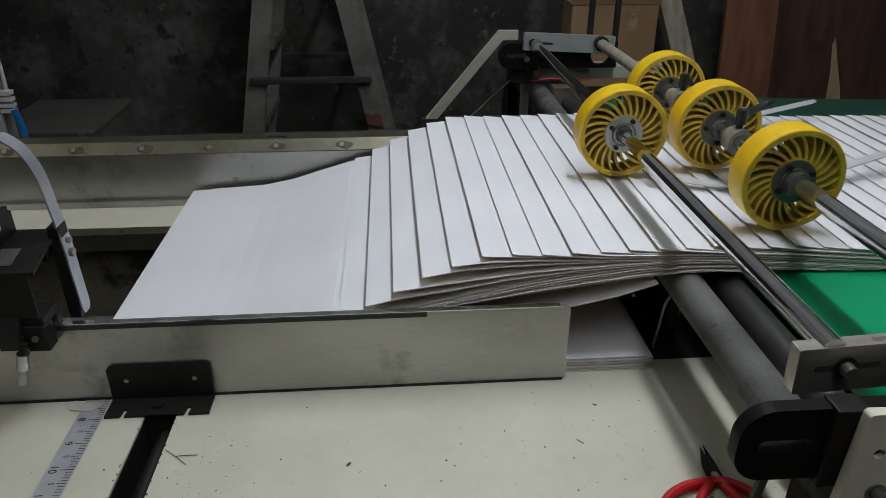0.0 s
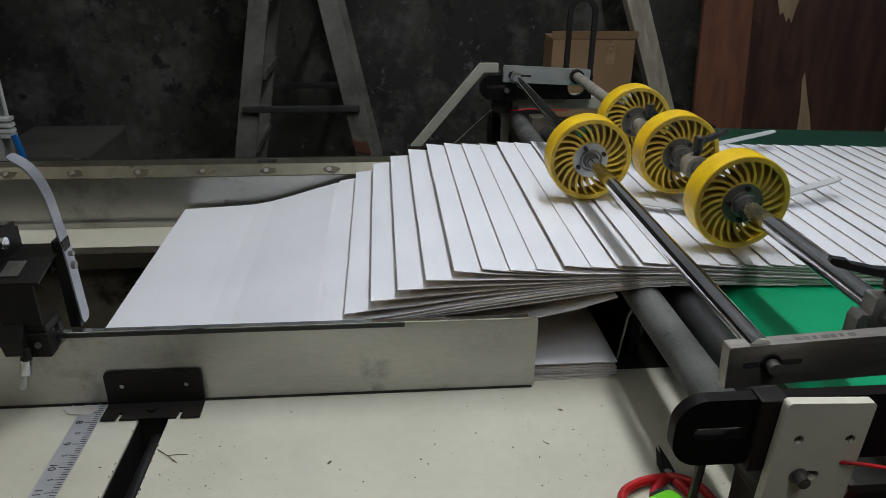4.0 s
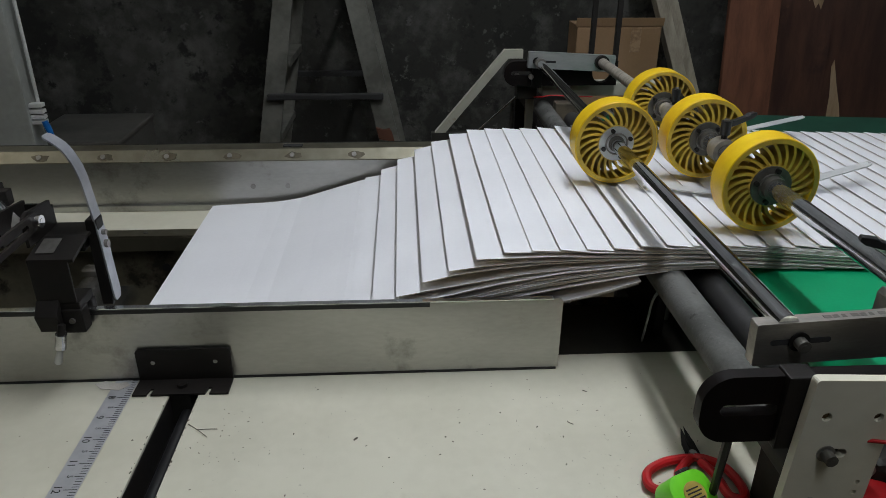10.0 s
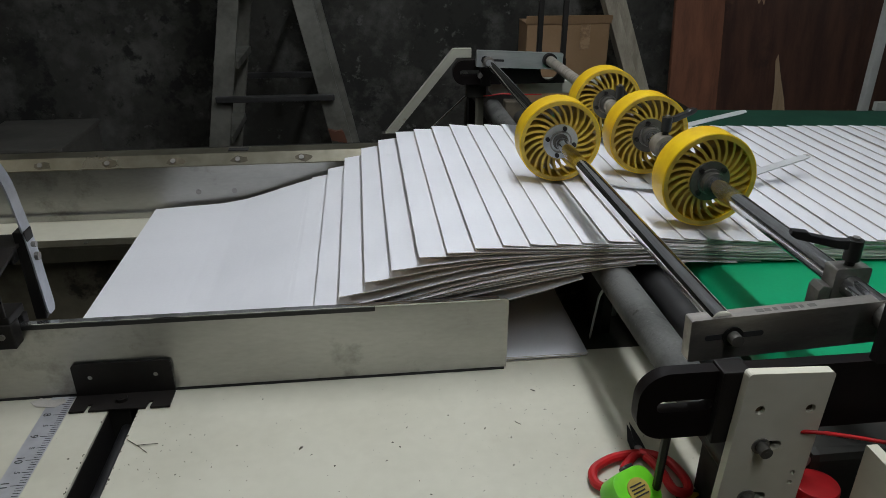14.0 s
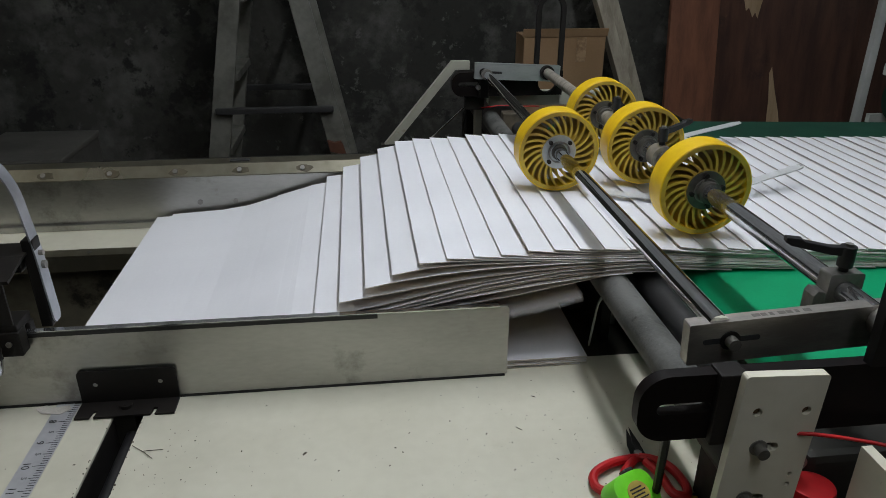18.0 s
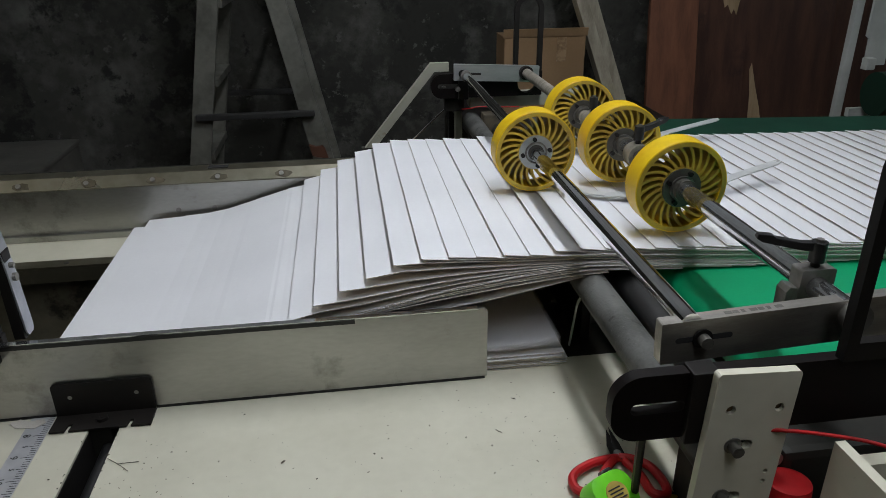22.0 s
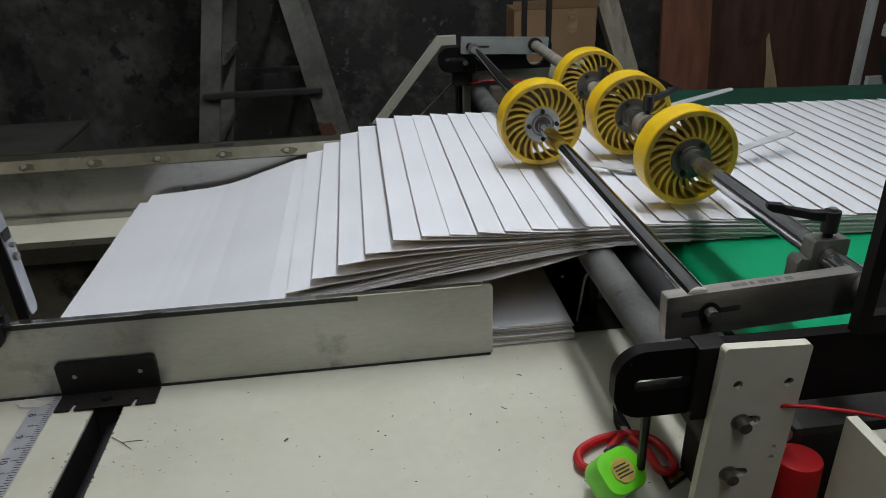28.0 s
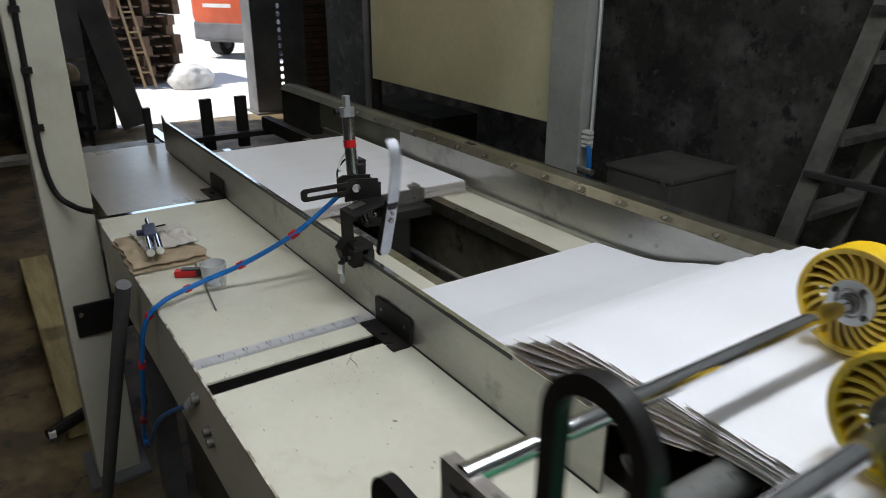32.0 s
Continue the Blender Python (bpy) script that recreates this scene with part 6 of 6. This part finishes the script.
def key_sheets():
    for k, (t, strips) in SHEETS.items():
        rows, inner = [], [[] for _ in strips]
        bent = X_FALL + SPEED * (22.86 + BEAT * k - 32) < 1.3
        last = -1
        for s in sheet_times(k):
            if s - last < 0.034:
                continue
            last = s
            m, poses = strip_poses(sheet_points(k, s))
            rows.append((s, pose(0, SHIFTS[k - FIRST], 0) @ m))
            for r, p in zip(inner, poses):
                r.append((s, p))
        walk(t, rows)
        for ob, r in zip(strips, inner):
            if bent and falls(k) > 0:
                walk(ob, r)
            else:
                ob.matrix_basis = r[0][1]


def motions():
    key_sheets()
    # the wheels roll with the stream
    for i, wheel in enumerate(WHEELS):
        x, y, z = wheel.location
        turn = math.degrees(SPEED / 0.0722)
        walk(wheel, [(s, pose(x, y, z, 0, (48, 81, 111, 20)[i] + turn * s, 0)) for s in range(0, 33, 2)])
    # the pusher goes with the stack and comes back under the stream
    rows = [(0.0, pose(0, 0, 0))]
    for e in EJECT:
        for d, z in ((0.0, 0), (0.05, -0.015), (0.15, -0.032), (0.45, -0.034), (0.8, -0.034), (0.95, 0), (1.45, 0)):
            rows.append((e + d, pose(-swept(e + d, e)[0], 0, z)))
        back = swept(e + 1.45, e)[0]
        for d, x, z in ((1.6, -back, -0.1), (2.6, 0, -0.1), (2.9, 0, 0)):
            rows.append((e + d, pose(x, 0, z)))
    walk(pusher, [r for r in rows if r[0] <= 32.0])
    # the stop prongs sink to let a stack pass
    walk(fork, [(0.0, pose(0, 0, 0))] + [(e + d, pose(0, 0, z)) for e in EJECT[:1] for d, z in ((1.8, 0), (2.1, -0.25), (4.2, -0.25), (4.7, 0))] + [(32.0, pose(0, 0, 0))])
    # the tongue swings down before a stack leaves, and up again
    x, y, z = TONGUE_AT
    swing = [(0.0, 0)]
    for (a, b, c), e in zip(((7.76, 7.98, 8.14), (30.1, 30.3, 30.46)), EJECT):
        swing += [(a, 0), (b, 45), (c, 88), (e + 1.15, 90), (e + 1.35, 55), (e + 1.45, 20), (e + 1.6, 0)]
    rows = [(s, pose(x, y, z, 0, r, 0)) for s, r in swing if s <= 32.0]
    rows = [r for r in rows if r[0] < 31.99] + [(32.0, pose(x, y, z, 0, 20, 0))]
    walk(tongue, rows)
    cx, cy, cz = CYL_AT
    walk(cylinder, [(s, pose(cx, cy, cz, 0, -30 + 53 * r / 90, 0)) for s, r in swing if s < 31.99] + [(32.0, pose(cx, cy, cz, 0, -5.4, 0))])


motions()
